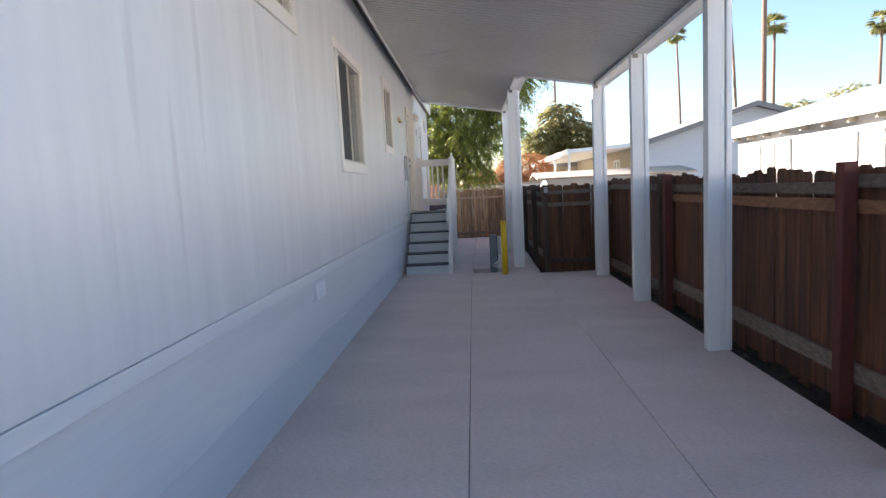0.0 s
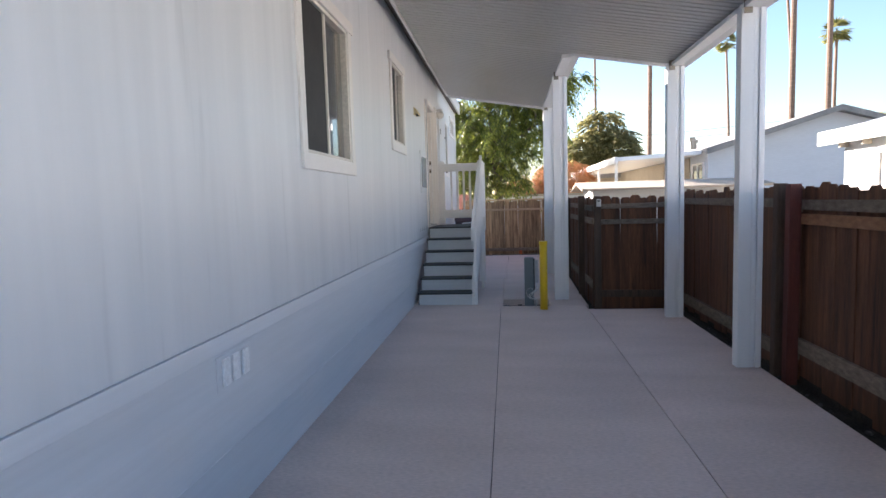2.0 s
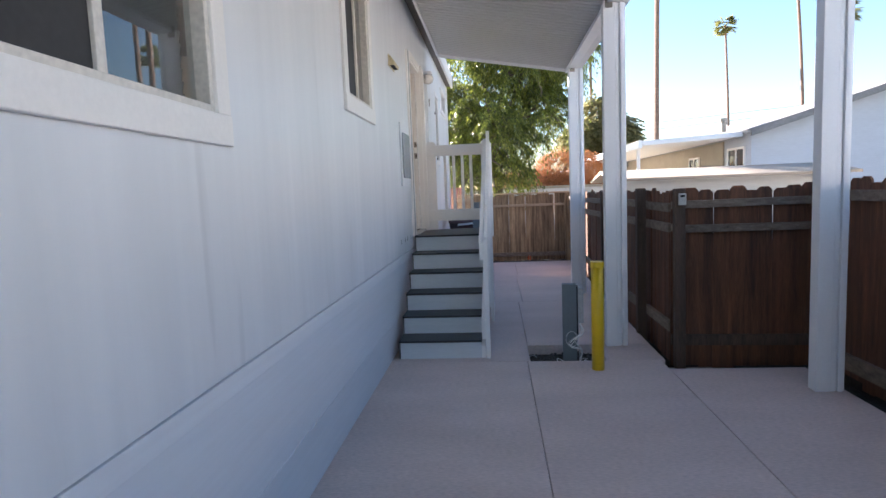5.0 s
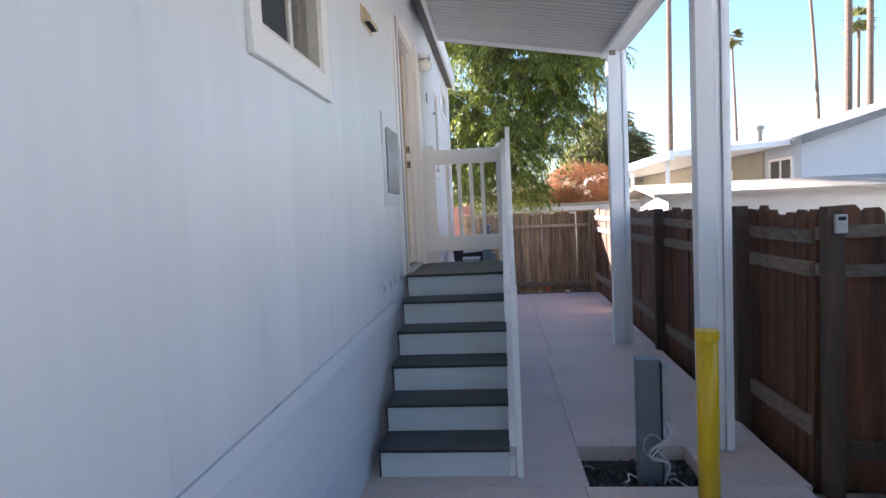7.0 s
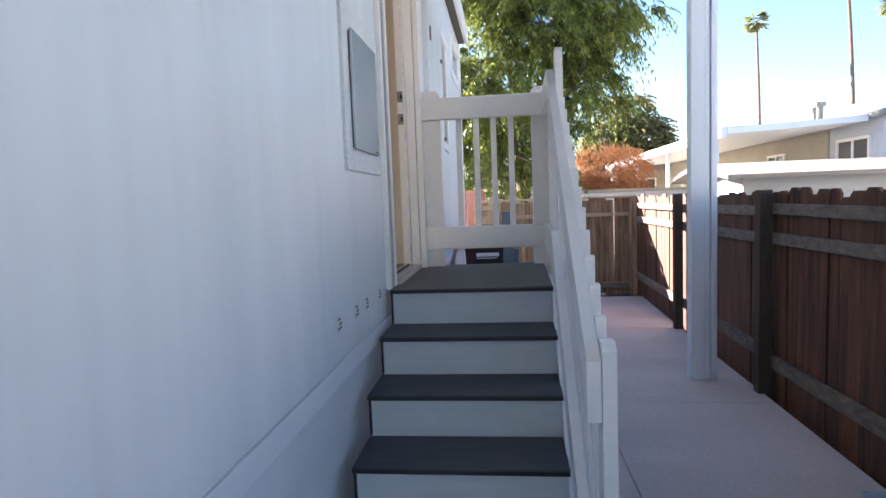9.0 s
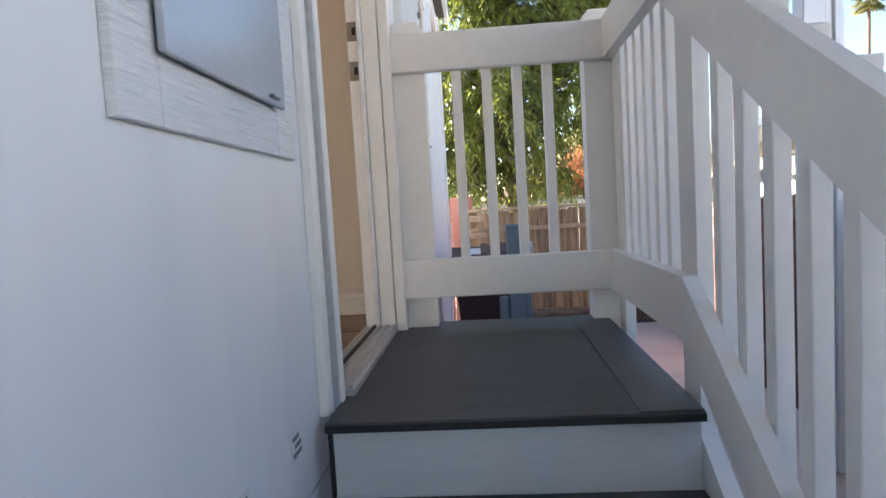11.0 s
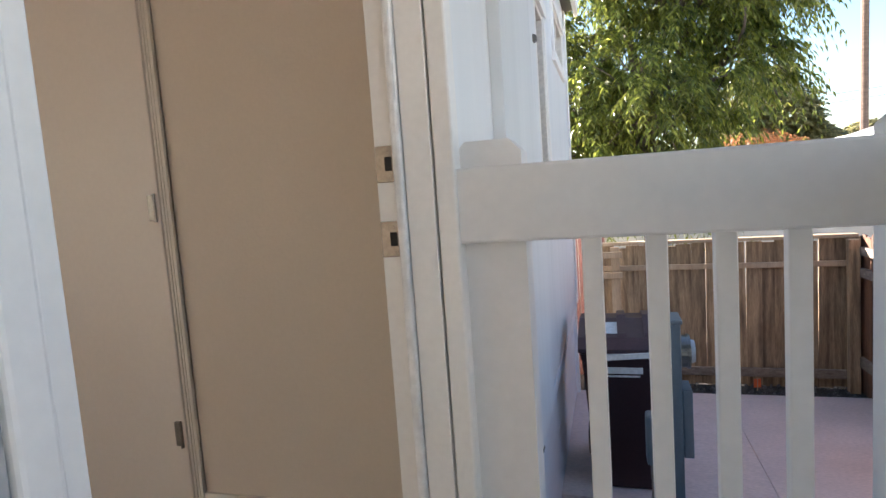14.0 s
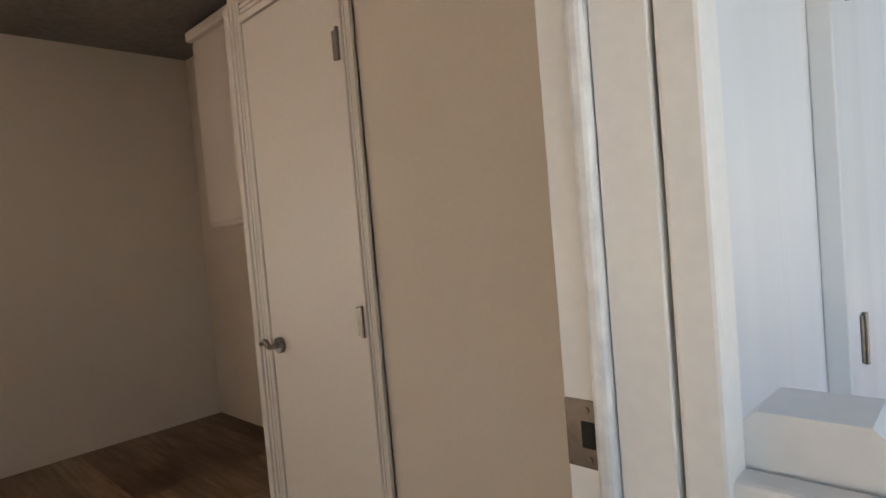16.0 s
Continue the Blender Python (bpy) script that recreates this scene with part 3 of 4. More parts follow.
def pan_roof(name, x0, x1, y0, y1):
    """Ribbed aluminium pans that run across the drive, as one sheet with thickness."""
    prof = []
    y = y0
    while y < y1 - 1e-6:
        for dy, dz in ((0.0, 0.0), (0.07, 0.0), (0.078, 0.012), (0.092, 0.012), (0.10, 0.0)):
            if y + dy < y1:
                prof.append((y + dy, dz))
        y += 0.10
    prof.append((y1, 0.0))
    bm = bmesh.new()
    rows = []
    for x, lift in ((x0, 0), (x1, 0), (x1, 0.055), (x0, 0.055)):
        rows.append([bm.verts.new((x, yy, roof_z(x) + (dz if lift == 0 else lift))) for yy, dz in prof])
    for a, b in ((0, 1), (1, 2), (2, 3), (3, 0)):
        for i in range(len(prof) - 1):
            bm.faces.new((rows[a][i], rows[b][i], rows[b][i + 1], rows[a][i + 1]))
    bm.faces.new([r[0] for r in rows])
    bm.faces.new([r[-1] for r in rows[::-1]])
    bmesh.ops.recalc_face_normals(bm, faces=bm.faces[:])
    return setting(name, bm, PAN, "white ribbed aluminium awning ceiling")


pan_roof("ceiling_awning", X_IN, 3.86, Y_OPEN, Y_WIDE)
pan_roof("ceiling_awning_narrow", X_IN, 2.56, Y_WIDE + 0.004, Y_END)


def beam(name, x0, x1, y0, y1, drop, rise, along):
    """A white aluminium beam that follows the slope of the awning when it runs across."""
    pts = [(x0, roof_z(x0) - drop), (x1, roof_z(x1) - drop), (x1, roof_z(x1) + rise), (x0, roof_z(x0) + rise)]
    return setting(name, extrude(pts, 1, y0, y1), ALU, along)


beam("trim_gutter_outer", 3.864, 3.97, Y_OPEN, Y_WIDE + 0.03, 0.02, 0.10, "white aluminium gutter along the awning edge")
beam("trim_gutter_narrow", 2.564, 2.66, Y_WIDE + 0.05, Y_END + 0.03, 0.02, 0.10, "white aluminium gutter along the awning edge")
beam("trim_front_wide", 2.60, 3.86, Y_WIDE + 0.004, Y_WIDE + 0.03, 0.035, 0.09, "white front edge of the awning")
beam("trim_front_narrow", X_IN, 2.56, Y_END + 0.002, Y_END + 0.03, 0.045, 0.09, "white front edge of the awning")
setting("beam_outer", box(3.74, 3.86, Y_OPEN, Y_WIDE, roof_z(3.86) - 0.05, roof_z(3.86) - 0.004, 0.004), ALU, "white aluminium beam on posts")
setting("beam_narrow", box(2.44, 2.56, Y_WIDE + 0.02, Y_END, roof_z(2.56) - 0.05, roof_z(2.56) - 0.004, 0.004), ALU, "white aluminium beam on posts")
setting("trim_ledger", box(X_IN - 0.03, X_IN - 0.002, Y_OPEN, Y_END, roof_z(X_IN) - 0.03, 3.985, 0.003), ALU, "white ledger strip at the wall")

first_post = None
for x, y in ((3.85, 3.42), (3.845, 5.81), (3.82, 8.11), (3.795, 10.30), (2.505, 11.66), (2.555, 14.66)):
    h = roof_z(3.86 if x > 3 else 2.56) - 0.05
    post = thing("awning_post", "white aluminium awning post with ribbed side, on the slab", "post", "posts of the awning", (x, y, 0))
    s = 0.055
    part("column", box(-0.105, 0.005, -s, s, 0.0, h, 0.004), ALU, post)
    for k, (a, b, d) in enumerate(((0.007, 0.035, 0.050), (0.036, 0.052, 0.034), (0.053, 0.086, 0.056), (0.087, 0.108, 0.040))):
        part("side_channel", box(a, b, -d, d, 0.001, h - 0.002, 0.003), ALU, post)
    for k in (-1, 1):
        part("bracket", box(-0.085, -0.015, k * (s + 0.002) - 0.002, k * (s + 0.002) + 0.002, h - 0.05, h + 0.06), STEEL if k < 0 else ALU, post)

# ---- fences
def dogear(w, h, t, bm=None, x=0.0):
    c = min(0.03, w * 0.28)
    return extrude([(x - w / 2, 0), (x + w / 2, 0), (x + w / 2, h - c), (x + w / 2 - c, h), (x - w / 2 + c, h), (x - w / 2, h - c)], 1, -t / 2, t / 2, bm)


BOARDS = [mesh_of("fence_board", dogear(0.132 + 0.006 * k, 1.66 + 0.012 * (k % 3), 0.018), FENCE) for k in range(4)]
BOARDS_OLD = [mesh_of("fence_board", box(-0.066 - 0.003 * k, 0.066 + 0.003 * k, -0.009, 0.009, 0.0, 1.515, 0.003), FENCE_OLD) for k in range(4)]


def fence(name, label, a, b, base, boards, rails, posts, rail_side, seed, tilt=0.6, rail_t=0.038):
    """A run of boards from a to b with rails (height, width, material) and posts (distance, size, height, material) on the side given."""
    rng = random.Random(seed)
    a, b = Vector(a), Vector(b)
    length = (b - a).length
    rz = math.degrees(math.atan2(b.y - a.y, b.x - a.x))
    f = thing(name, label, "fence", "", (a.x, a.y, 0), rz)
    u = 0.07
    while u < length:
        me = boards[rng.randrange(len(boards))]
        o = new("fence_board", me)
        o.parent = f
        w = 0.142
        o.matrix_basis = pose(u, (0.005 if int(u * 97) % 2 else -0.005) + rng.uniform(-0.002, 0.002), base + rng.uniform(-0.02, 0.015), 0, rng.uniform(-tilt, tilt), rng.uniform(-1.5, 1.5)) @ Matrix.Diagonal((rng.uniform(0.97, 1.02), 1, rng.uniform(0.99, 1.012), 1))
        u += 0.1275 + rng.uniform(-0.002, 0.003)
    s = rail_side
    for z, h, mat, u0, u1 in rails:
        for k, (p, q) in enumerate(zip([u0] + [x for x in posts_between(posts, u0, u1)], posts_between(posts, u0, u1) + [u1])):
            y0, y1 = sorted((s * 0.014, s * (0.014 + rail_t)))
            o = part("rail", box(p + 0.004, q - 0.004, y0, y1, -h / 2, h / 2, 0.004), mat, f)
            o.matrix_basis = pose(0, 0, z + rng.uniform(-0.012, 0.012), 0, rng.uniform(-0.35, 0.35), 0)
    for u, w, h, mat, cap in posts:
        y0, y1 = sorted((s * (0.016 + rail_t), s * (0.016 + rail_t + w)))
        o = part("post", box(-w / 2, w / 2, y0, y1, -0.1, h, 0.006), mat, f)
        o.matrix_basis = pose(u, 0, 0, 0, rng.uniform(-0.5, 0.5), 0)
    return f


def posts_between(posts, u0, u1):
    return [p[0] for p in posts if u0 + 0.05 < p[0] < u1 - 0.05]


FX = 4.20
RAIL_LIGHT = material("fresh_pale_wood", (0.46, 0.34, 0.22), 0.75, (0.36, 0.25, 0.15), 0.2, 0.5, 25, 0.002, stretch=(4, 1, 0.6), fine=0.15)
# along the drive: runs from y = -5 to 11.2, boards face -x, rails and posts on the drive side
L0 = -5.0
east_posts = [(y - L0, 0.092, 1.63, REDPOST, 0) for y in (-0.2, 2.1, 4.45, 7.92)] + [(8.16 - L0, 0.088, 1.64, DARKPOST, 0)]
fence("fence", "dark brown stained board fence with rails and red-brown posts", (FX, L0, 0), (FX, 11.25, 0), -0.07, BOARDS,
      [(1.465, 0.085, RAIL_OLD, 0.0, 16.2), (1.345, 0.088, RAIL_NEW, 0.0, 7.92 - L0), (0.20, 0.13, RAIL_OLD, 0.0, 16.2)], east_posts, 1, 3)
# the return with the gate, facing -y
fence("gate_fence", "dark brown board gate panel with a dark post", (2.93, 11.30, 0), (4.18, 11.24, 0), -0.115, BOARDS,
      [(1.41, 0.07, RAIL_OLD, 0.0, 1.25), (1.20, 0.07, RAIL_OLD, 0.0, 1.25), (0.14, 0.10, DARKPOST, 0.0, 1.25)], [(0.06, 0.092, 1.57, DARKPOST, 0)], -1, 5)
# beyond the gate to the far corner
fence("side_fence", "brown board fence with grey rails and dark posts", (2.97, 11.30, 0), (3.0, 19.02, 0), -0.13, BOARDS,
      [(1.40, 0.08, RAIL_OLD, 0.0, 7.6), (1.20, 0.085, RAIL_OLD, 0.0, 7.6), (0.27, 0.10, RAIL_OLD, 0.0, 7.6)],
      [(0.85, 0.092, 1.58, DARKPOST, 0), (3.0, 0.092, 1.56, DARKPOST, 0), (5.2, 0.092, 1.55, DARKPOST, 0)], 1, 7)
back = fence("back_fence", "weathered brown board fence with a top cap", (0.45, 19.10, 0), (2.98, 19.02, 0), -0.01, BOARDS_OLD,
      [(1.27, 0.055, RAIL_LIGHT, 0.0, 2.52), (0.13, 0.09, RAIL_OLD, 0.0, 2.52)], [(2.47, 0.092, 1.50, FENCE_OLD, 0)], -1, 9)
part("brace_post", box(0.22, 0.31, -0.11, -0.06, -0.02, 1.50, 0.004), RAIL_LIGHT, back, "fresh pale wooden brace post")
for z in (1.42, 1.20):
    part("brace_rail", box(0.0, 0.34, -0.145, -0.112, z - 0.035, z + 0.035, 0.004), RAIL_LIGHT, back, "fresh pale wooden brace")
part("cap_board", box(0, 2.52, -0.07, 0.03, 1.512, 1.547, 0.005), RAIL_LIGHT, back)
flag = thing("marker_flag", "small orange plastic marker stuck in the soil", "marker", "", (2.05, 18.88, -0.02), 12)
part("stake", rod((0, 0, 0), (0, 0, 0.14), 0.006, sides=8), RAIL_LIGHT, flag)
part("tag", box(-0.035, 0.035, -0.004, 0.004, 0.04, 0.13, 0.002), material("orange_plastic", (0.75, 0.14, 0.03), 0.5, (0.62, 0.11, 0.03), 0.05), flag, "bright orange plastic tag")
redf = thing("vinyl_fence", "brick-red vinyl board fence behind the home", "fence", "", (-0.6, 19.3, 0))
for k in range(8):
    part("board", box(k * 0.152, k * 0.152 + 0.145, -0.012, 0.012, -0.13, 1.72, 0.008), VINYLRED, redf)

lock = thing("key_lock_box", "pale grey key lock box on the gate post", "lock box", "", (2.99, 11.148, 1.47))
part("body", box(-0.033, 0.033, -0.028, 0.0, -0.05, 0.055, 0.008), CABLE, lock)
part("dial_window", box(-0.02, 0.02, -0.031, -0.027, 0.022, 0.042, 0.002), DARKMETAL, lock)

# ---- ground
gm = bmesh.new()
bmesh.ops.create_grid(gm, x_segments=1, y_segments=1, size=900)
bmesh.ops.translate(gm, verts=gm.verts[:], vec=(0, 0, -0.13))
setting("ground", gm, GROUNDM, "dry earth and sparse grass")
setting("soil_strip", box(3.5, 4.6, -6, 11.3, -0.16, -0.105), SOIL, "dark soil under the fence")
# added strip that keeps sunlit ground from showing under the boards
setting("soil_gap_filler", box(4.19, 4.75, -6, 11.2, -0.15, -0.035), SOIL, "dark filler added behind the fence to close the gap under the boards")
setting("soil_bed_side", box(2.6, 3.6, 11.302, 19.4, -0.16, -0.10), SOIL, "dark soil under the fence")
setting("soil_bed_back", box(-1.5, 3.3, 18.5, 20.5, -0.12, -0.02), SOIL, "dark soil bed with litter before the back fence")
setting("soil_meter_bed", box(0.2, 1.0, 13.9, 16.2, -0.12, -0.03), SOIL)
J = 0.0025
slab = thing("driveway", "pinkish concrete slab with control joints", "", kind="structure")
XA, XB, XC, XD = 0.262, 1.575, 2.80, 3.93
def panel(x0, x1, y0, y1, x1b=None):
    x1b = x1 if x1b is None else x1b
    bm = extrude([(x0 + J, y0 + J), (x1 - J, y0 + J), (x1b - J, y1 - J), (x0 + J, y1 - J)], 2, -0.12, 0.0)
    top = [e for e in bm.edges if e.verts[0].co.z > -0.01 and e.verts[1].co.z > -0.01]
    bmesh.ops.bevel(bm, geom=top, offset=0.003, segments=1, affect="EDGES")
    part("slab_panel", bm, CONCRETE, slab)
for ya, yb in ((-6, -1.0), (-1.0, 11.13)):
    panel(XA, XB, ya, yb)
    panel(XB, XC, ya, yb)
    panel(XC, XD, ya, min(yb, 10.86))
panel(XA, XB + 0.03, 11.13, 14.06)
panel(2.31, 2.84, 11.13, 11.69)
panel(XB + 0.03, 2.84, 11.69, 14.06, 2.88)
panel(0.98, XB + 0.09, 14.06, 16.55)
panel(XB + 0.09, 2.88, 14.06, 16.55, 2.93)
panel(XA, XB + 0.13, 16.55, 18.72)
panel(XB + 0.13, 2.93, 16.55, 18.72, 3.0)
setting("slab_bed", box(0.2, 3.85, -6, 10.8, -0.125, -0.03), SOIL)

# pit with the pedestal
setting("pit_floor", box(1.58, 2.33, 11.12, 11.70, -0.128, -0.10), SOIL, "dark dirt in the square pit")
rng = random.Random(11)
def stones(name, label, n, x0, x1, y0, y1, z, r0, r1, mat, seed):
    rg = random.Random(seed)
    bm = bmesh.new()
    for _ in range(n):
        r = rg.uniform(r0, r1)
        q = Euler((rg.uniform(0, 6), rg.uniform(0, 6), rg.uniform(0, 6))).to_matrix().to_4x4()
        bmesh.ops.create_icosphere(bm, subdivisions=1, radius=r, matrix=Matrix.Translation((rg.uniform(x0, x1), rg.uniform(y0, y1), z + r * 0.3)) @ q @ Matrix.Diagonal((1, rg.uniform(0.6, 0.9), rg.uniform(0.4, 0.7), 1)))
    return tagged(part(name, bm, mat), label, "gravel", kind="stuff")
stones("gravel", "dark gravel and litter in the square pit", 170, 1.62, 2.29, 11.15, 11.67, -0.10, 0.012, 0.035, GRAVEL, 1)
stones("gravel", "dark gravel bed beside the home wall", 350, 0.30, 0.95, 14.1, 16.4, -0.03, 0.01, 0.025, GRAVEL, 2)
stones("litter", "dry leaf litter and clods before the back fence", 200, 0.6, 2.95, 18.76, 19.02, -0.02, 0.012, 0.035, GRAVEL, 3)
stones("litter", "pale stones and litter under the drive fence", 130, 3.97, 4.14, -1.0, 11.0, -0.105, 0.008, 0.03, GRAVEL, 4)

# ---- things along the wall
vent = thing("foundation_vent", "white slotted vent set in the skirting", "vent", "", (X - 0.036, 5.53, 0.755))
part("frame", box(0.0, 0.008, -0.185, 0.185, -0.088, 0.088, 0.003), SKIRT, vent)
for k in range(3):
    part("slot", box(0.010, 0.024, -0.145 + k * 0.105, -0.072 + k * 0.105, -0.07, 0.07, 0.006), LOUVRE, vent, "bright white vertical louvre")
ep = thing("electrical_panel", "grey metal breaker panel framed by white boards on the wall", "electrical panel", "", (X, 12.41, 2.05))
fr = bmesh.new()
for a in ((-0.37, -0.278, -0.342, 0.352), (0.145, 0.25, -0.342, 0.352), (-0.278, 0.145, -0.342, -0.246), (-0.278, 0.145, 0.24, 0.352)):
    add_box(fr, 0.0, 0.016, *a, 0.003)
part("frame", fr, EMBOSSED, ep, "painted wooden frame boards")
part("box", box(0.0, 0.022, -0.276, 0.143, -0.244, 0.238, 0.003), GREYMETAL, ep)
PANELDOOR = material("panel_door_enamel", (0.42, 0.46, 0.50), 0.16, (0.38, 0.42, 0.46), 0.3, 0.6, 60, 0.0001, fine=0.03)
dr = part("door", box(0.023, 0.036, -0.292, 0.147, -0.252, 0.246, 0.004), PANELDOOR, ep, "glossy grey hinged cover")
part("latch", box(0.036, 0.046, 0.055, 0.095, -0.243, -0.237, 0.002), GREYMETAL, dr)
for y in (11.85, 12.11, 12.29, 12.56):
    tag = thing("data_plate", "small metal data plate with black print, on the wall", "plate", "data plates on the wall", (X, y, 1.11))
    part("plate", box(0.0, 0.003, -0.032, 0.032, -0.03, 0.03, 0.0008), PAPER, tag)
    for k in range(3):
        part("print_bar", box(0.0032, 0.0038, -0.026 + (k % 2) * 0.012, 0.026 - (k // 2) * 0.012, -0.022 + k * 0.017, -0.012 + k * 0.017), GREYMETAL, tag)
dv = thing("dryer_vent", "almond plastic vent hood high on the wall", "vent", "", (X, 11.73, 2.955))
part("flange", box(0.0, 0.008, -0.16, 0.16, -0.058, 0.058, 0.003), ALMOND, dv)
part("hood", extrude([(0.008, -0.045), (0.055, -0.045), (0.06, -0.02), (0.02, 0.045), (0.008, 0.045)], 1, -0.13, 0.13), ALMOND, dv)
part("opening", box(0.012, 0.05, -0.11, 0.11, -0.048, -0.044), DARKMETAL, dv)
lamp = thing("porch_light", "white porch light with an opal glass globe", "wall lamp", "", (X, 14.27, 3.30))
part("base", rod((0.0, 0, 0.05), (0.03, 0, 0.05), 0.06, 0.055, 24), TRIM, lamp)
part("cap", rod((0.095, 0, 0.03), (0.095, 0, 0.075), 0.075, 0.06, 24), TRIM, lamp)
smooth(part("globe", ball((0.095, 0, -0.035), 0.085, scale=(1, 1, 0.85)), GLOBE, lamp, "opal glass globe"))
part("arm", box(0.02, 0.09, -0.018, 0.018, 0.04, 0.07, 0.004), TRIM, lamp)
util = thing("door_3", "white siding-clad utility closet door standing proud", "door", kind="structure")
part("door_leaf", box(X, X + 0.046, 14.59, 15.66, 1.02, 3.34, 0.004), SIDING, util)
for z in (3.0, 2.17, 1.35):
    hg = part("hinge", box(X + 0.046, X + 0.052, 14.72, 14.76, z - 0.055, z + 0.055, 0.002), STEEL, util, "dull steel hinge")
    part("pin", rod((X + 0.054, 14.74, z - 0.06), (X + 0.054, 14.74, z + 0.06), 0.006), STEEL, hg)
for y, z in ((15.70, 2.2), (15.55, 2.95), (15.3, 0.62), (15.25, 0.95)):
    tp = thing("wall_spigot", "small dull metal fitting on the wall", "fitting", "fittings on the far wall", (X if z > 0.97 else X - 0.035, y, z))
    part("stem", rod((0, 0, 0), (0.06, 0, 0), 0.012), STEEL, tp)
    part("knob", rod((0.05, -0.02, 0), (0.05, 0.02, 0), 0.018), STEEL, tp)
drain = thing("condensate_pipe", "white plastic pipe elbow coming out of the skirting", "pipe", "", (X - 0.036, 14.9, 0.40))
part("pipe", tube(bend([(0, 0, 0.06), (0.06, 0, 0.06), (0.085, 0, 0.03), (0.085, 0, -0.43)]), 0.018), WHITEPL, drain)

# ---- bollard and pedestal
bol = thing("bollard", "bright yellow painted round bollard in the slab", "bollard", "", (2.185, 10.87, 0))
smooth(part("post", rod((0, 0, 0), (0, 0, 0.93), 0.054, sides=32), YELLOW, bol))
part("cap", rod((0, 0, 0.915), (0, 0, 0.965), 0.060, 0.059, 32), YELLOW, bol)
ped = thing("utility_pedestal", "grey metal telephone pedestal with loose cables in the pit", "pedestal", "", (2.0, 11.38, -0.11), -6)
part("body", box(-0.065, 0.07, -0.055, 0.055, 0.0, 0.80, 0.006), GREYMETAL, ped)
part("terminal_block", box(0.072, 0.135, -0.045, 0.045, 0.42, 0.76, 0.008), CABLE, ped, "pale worn terminal block")
part("gap_plate", box(0.07, 0.085, -0.05, 0.05, 0.30, 0.78, 0.002), RUBBER, ped)
for k in range(5):
    rg = random.Random(30 + k)
    pts = [(0.10, -0.03 + 0.012 * k, 0.42), (0.12 + rg.uniform(-0.02, 0.03), -0.06, 0.33), (0.05 + rg.uniform(-0.08, 0.05), -0.08, 0.24 + rg.uniform(-0.04, 0.03)), (0.10 + rg.uniform(-0.02, 0.02), -0.06, 0.16), (0.09, -0.03, 0.02)]
    part("cable", tube(bend(pts), 0.0045, 6), CABLE if k % 2 else WHITEPL, ped)
part("cable_loop", tube([(0.02 + 0.055 * math.cos(a), -0.07, 0.27 + 0.075 * math.sin(a)) for a in [k * 0.4 for k in range(17)]], 0.005, 6), CABLE, ped)
rg = random.Random(77)
for k in range(5):
    x, y = rg.uniform(1.66, 2.25), rg.uniform(11.2, 11.6)
    w = thing("wire_scrap", "pale scrap of cable lying on the gravel", "cable", "cable scraps in the pit", (x, y, -0.09), rg.uniform(0, 360))
    part("wire", tube(bend([(0, 0, 0), (0.05, rg.uniform(-0.04, 0.04), 0.03), (0.10, rg.uniform(-0.05, 0.05), 0.02), (0.16, 0, 0.005)]), 0.005, 6), WHITEPL if k % 2 else CABLE, w)

# ---- service corner behind the landing
mp = thing("electric_meter_pedestal", "grey electric meter pedestal with a glass meter", "meter", "", (0.98, 16.02, 0))
part("column", box(-0.07, 0.05, -0.10, 0.10, -0.1, 1.40, 0.006), GREYMETAL, mp)
part("cap", box(-0.08, 0.06, -0.11, 0.11, 1.40, 1.425, 0.006), GREYMETAL, mp)
part("breaker_box", box(0.052, 0.105, -0.09, 0.09, 0.62, 1.02, 0.006), GREYMETAL, mp)
part("hub", rod((0.05, 0, 1.22), (0.09, 0, 1.22), 0.092, sides=28), STEEL, mp)
md = part("meter_dome", rod((0.09, 0, 1.22), (0.13, 0, 1.22), 0.075, 0.062, 28), CABLE, mp, "pale meter face under glass")
part("ring", rod((0.088, 0, 1.22), (0.104, 0, 1.22), 0.098, sides=28), STEEL, md)
part("side_box", box(-0.15, -0.072, -0.08, 0.05, 0.55, 0.85, 0.02), GREYMETAL, mp)
part("flex_conduit", tube(bend([(-0.11, -0.02, 0.55), (-0.12, -0.05, 0.30), (-0.25, -0.15, 0.10), (-0.50, -0.25, 0.02)]), 0.02, 10), STEEL, mp, "grey flexible metal conduit")

gas = thing("gas_meter", "grey gas meter with yellow hose beside the wall", "gas meter", "", (0.75, 14.55, -0.03))
part("body", box(-0.14, 0.02, -0.08, 0.10, 0.05, 0.30, 0.03), GREYMETAL, gas)
part("foot", box(-0.12, 0.0, -0.05, 0.07, 0.0, 0.055), DARKMETAL, gas)
smooth(part("regulator", ball((0.16, 0.0, 0.2), 0.075, scale=(1, 1, 0.7)), GREYMETAL, gas))
part("pipe", tube(bend([(0.02, 0.0, 0.24), (0.16, 0, 0.24), (0.27, 0.02, 0.24), (0.28, 0.02, 0.02)]), 0.018), STEEL, gas)
part("valve", box(0.08, 0.12, -0.04, 0.04, 0.26, 0.29, 0.006), BRASS, gas)
part("hose", tube(bend([(-0.02, 0, 0.29), (-0.10, -0.05, 0.36), (-0.24, -0.1, 0.33), (-0.30, -0.12, 0.16), (-0.30, -0.12, 0.0)]), 0.022), YELLOWPIPE, gas, "bright yellow gas hose")
part("hose_dark", tube(bend([(0.0, 0.02, 0.3), (-0.15, 0.0, 0.33), (-0.32, -0.06, 0.22), (-0.46, -0.1, 0.14)]), 0.012), RUBBER, gas)

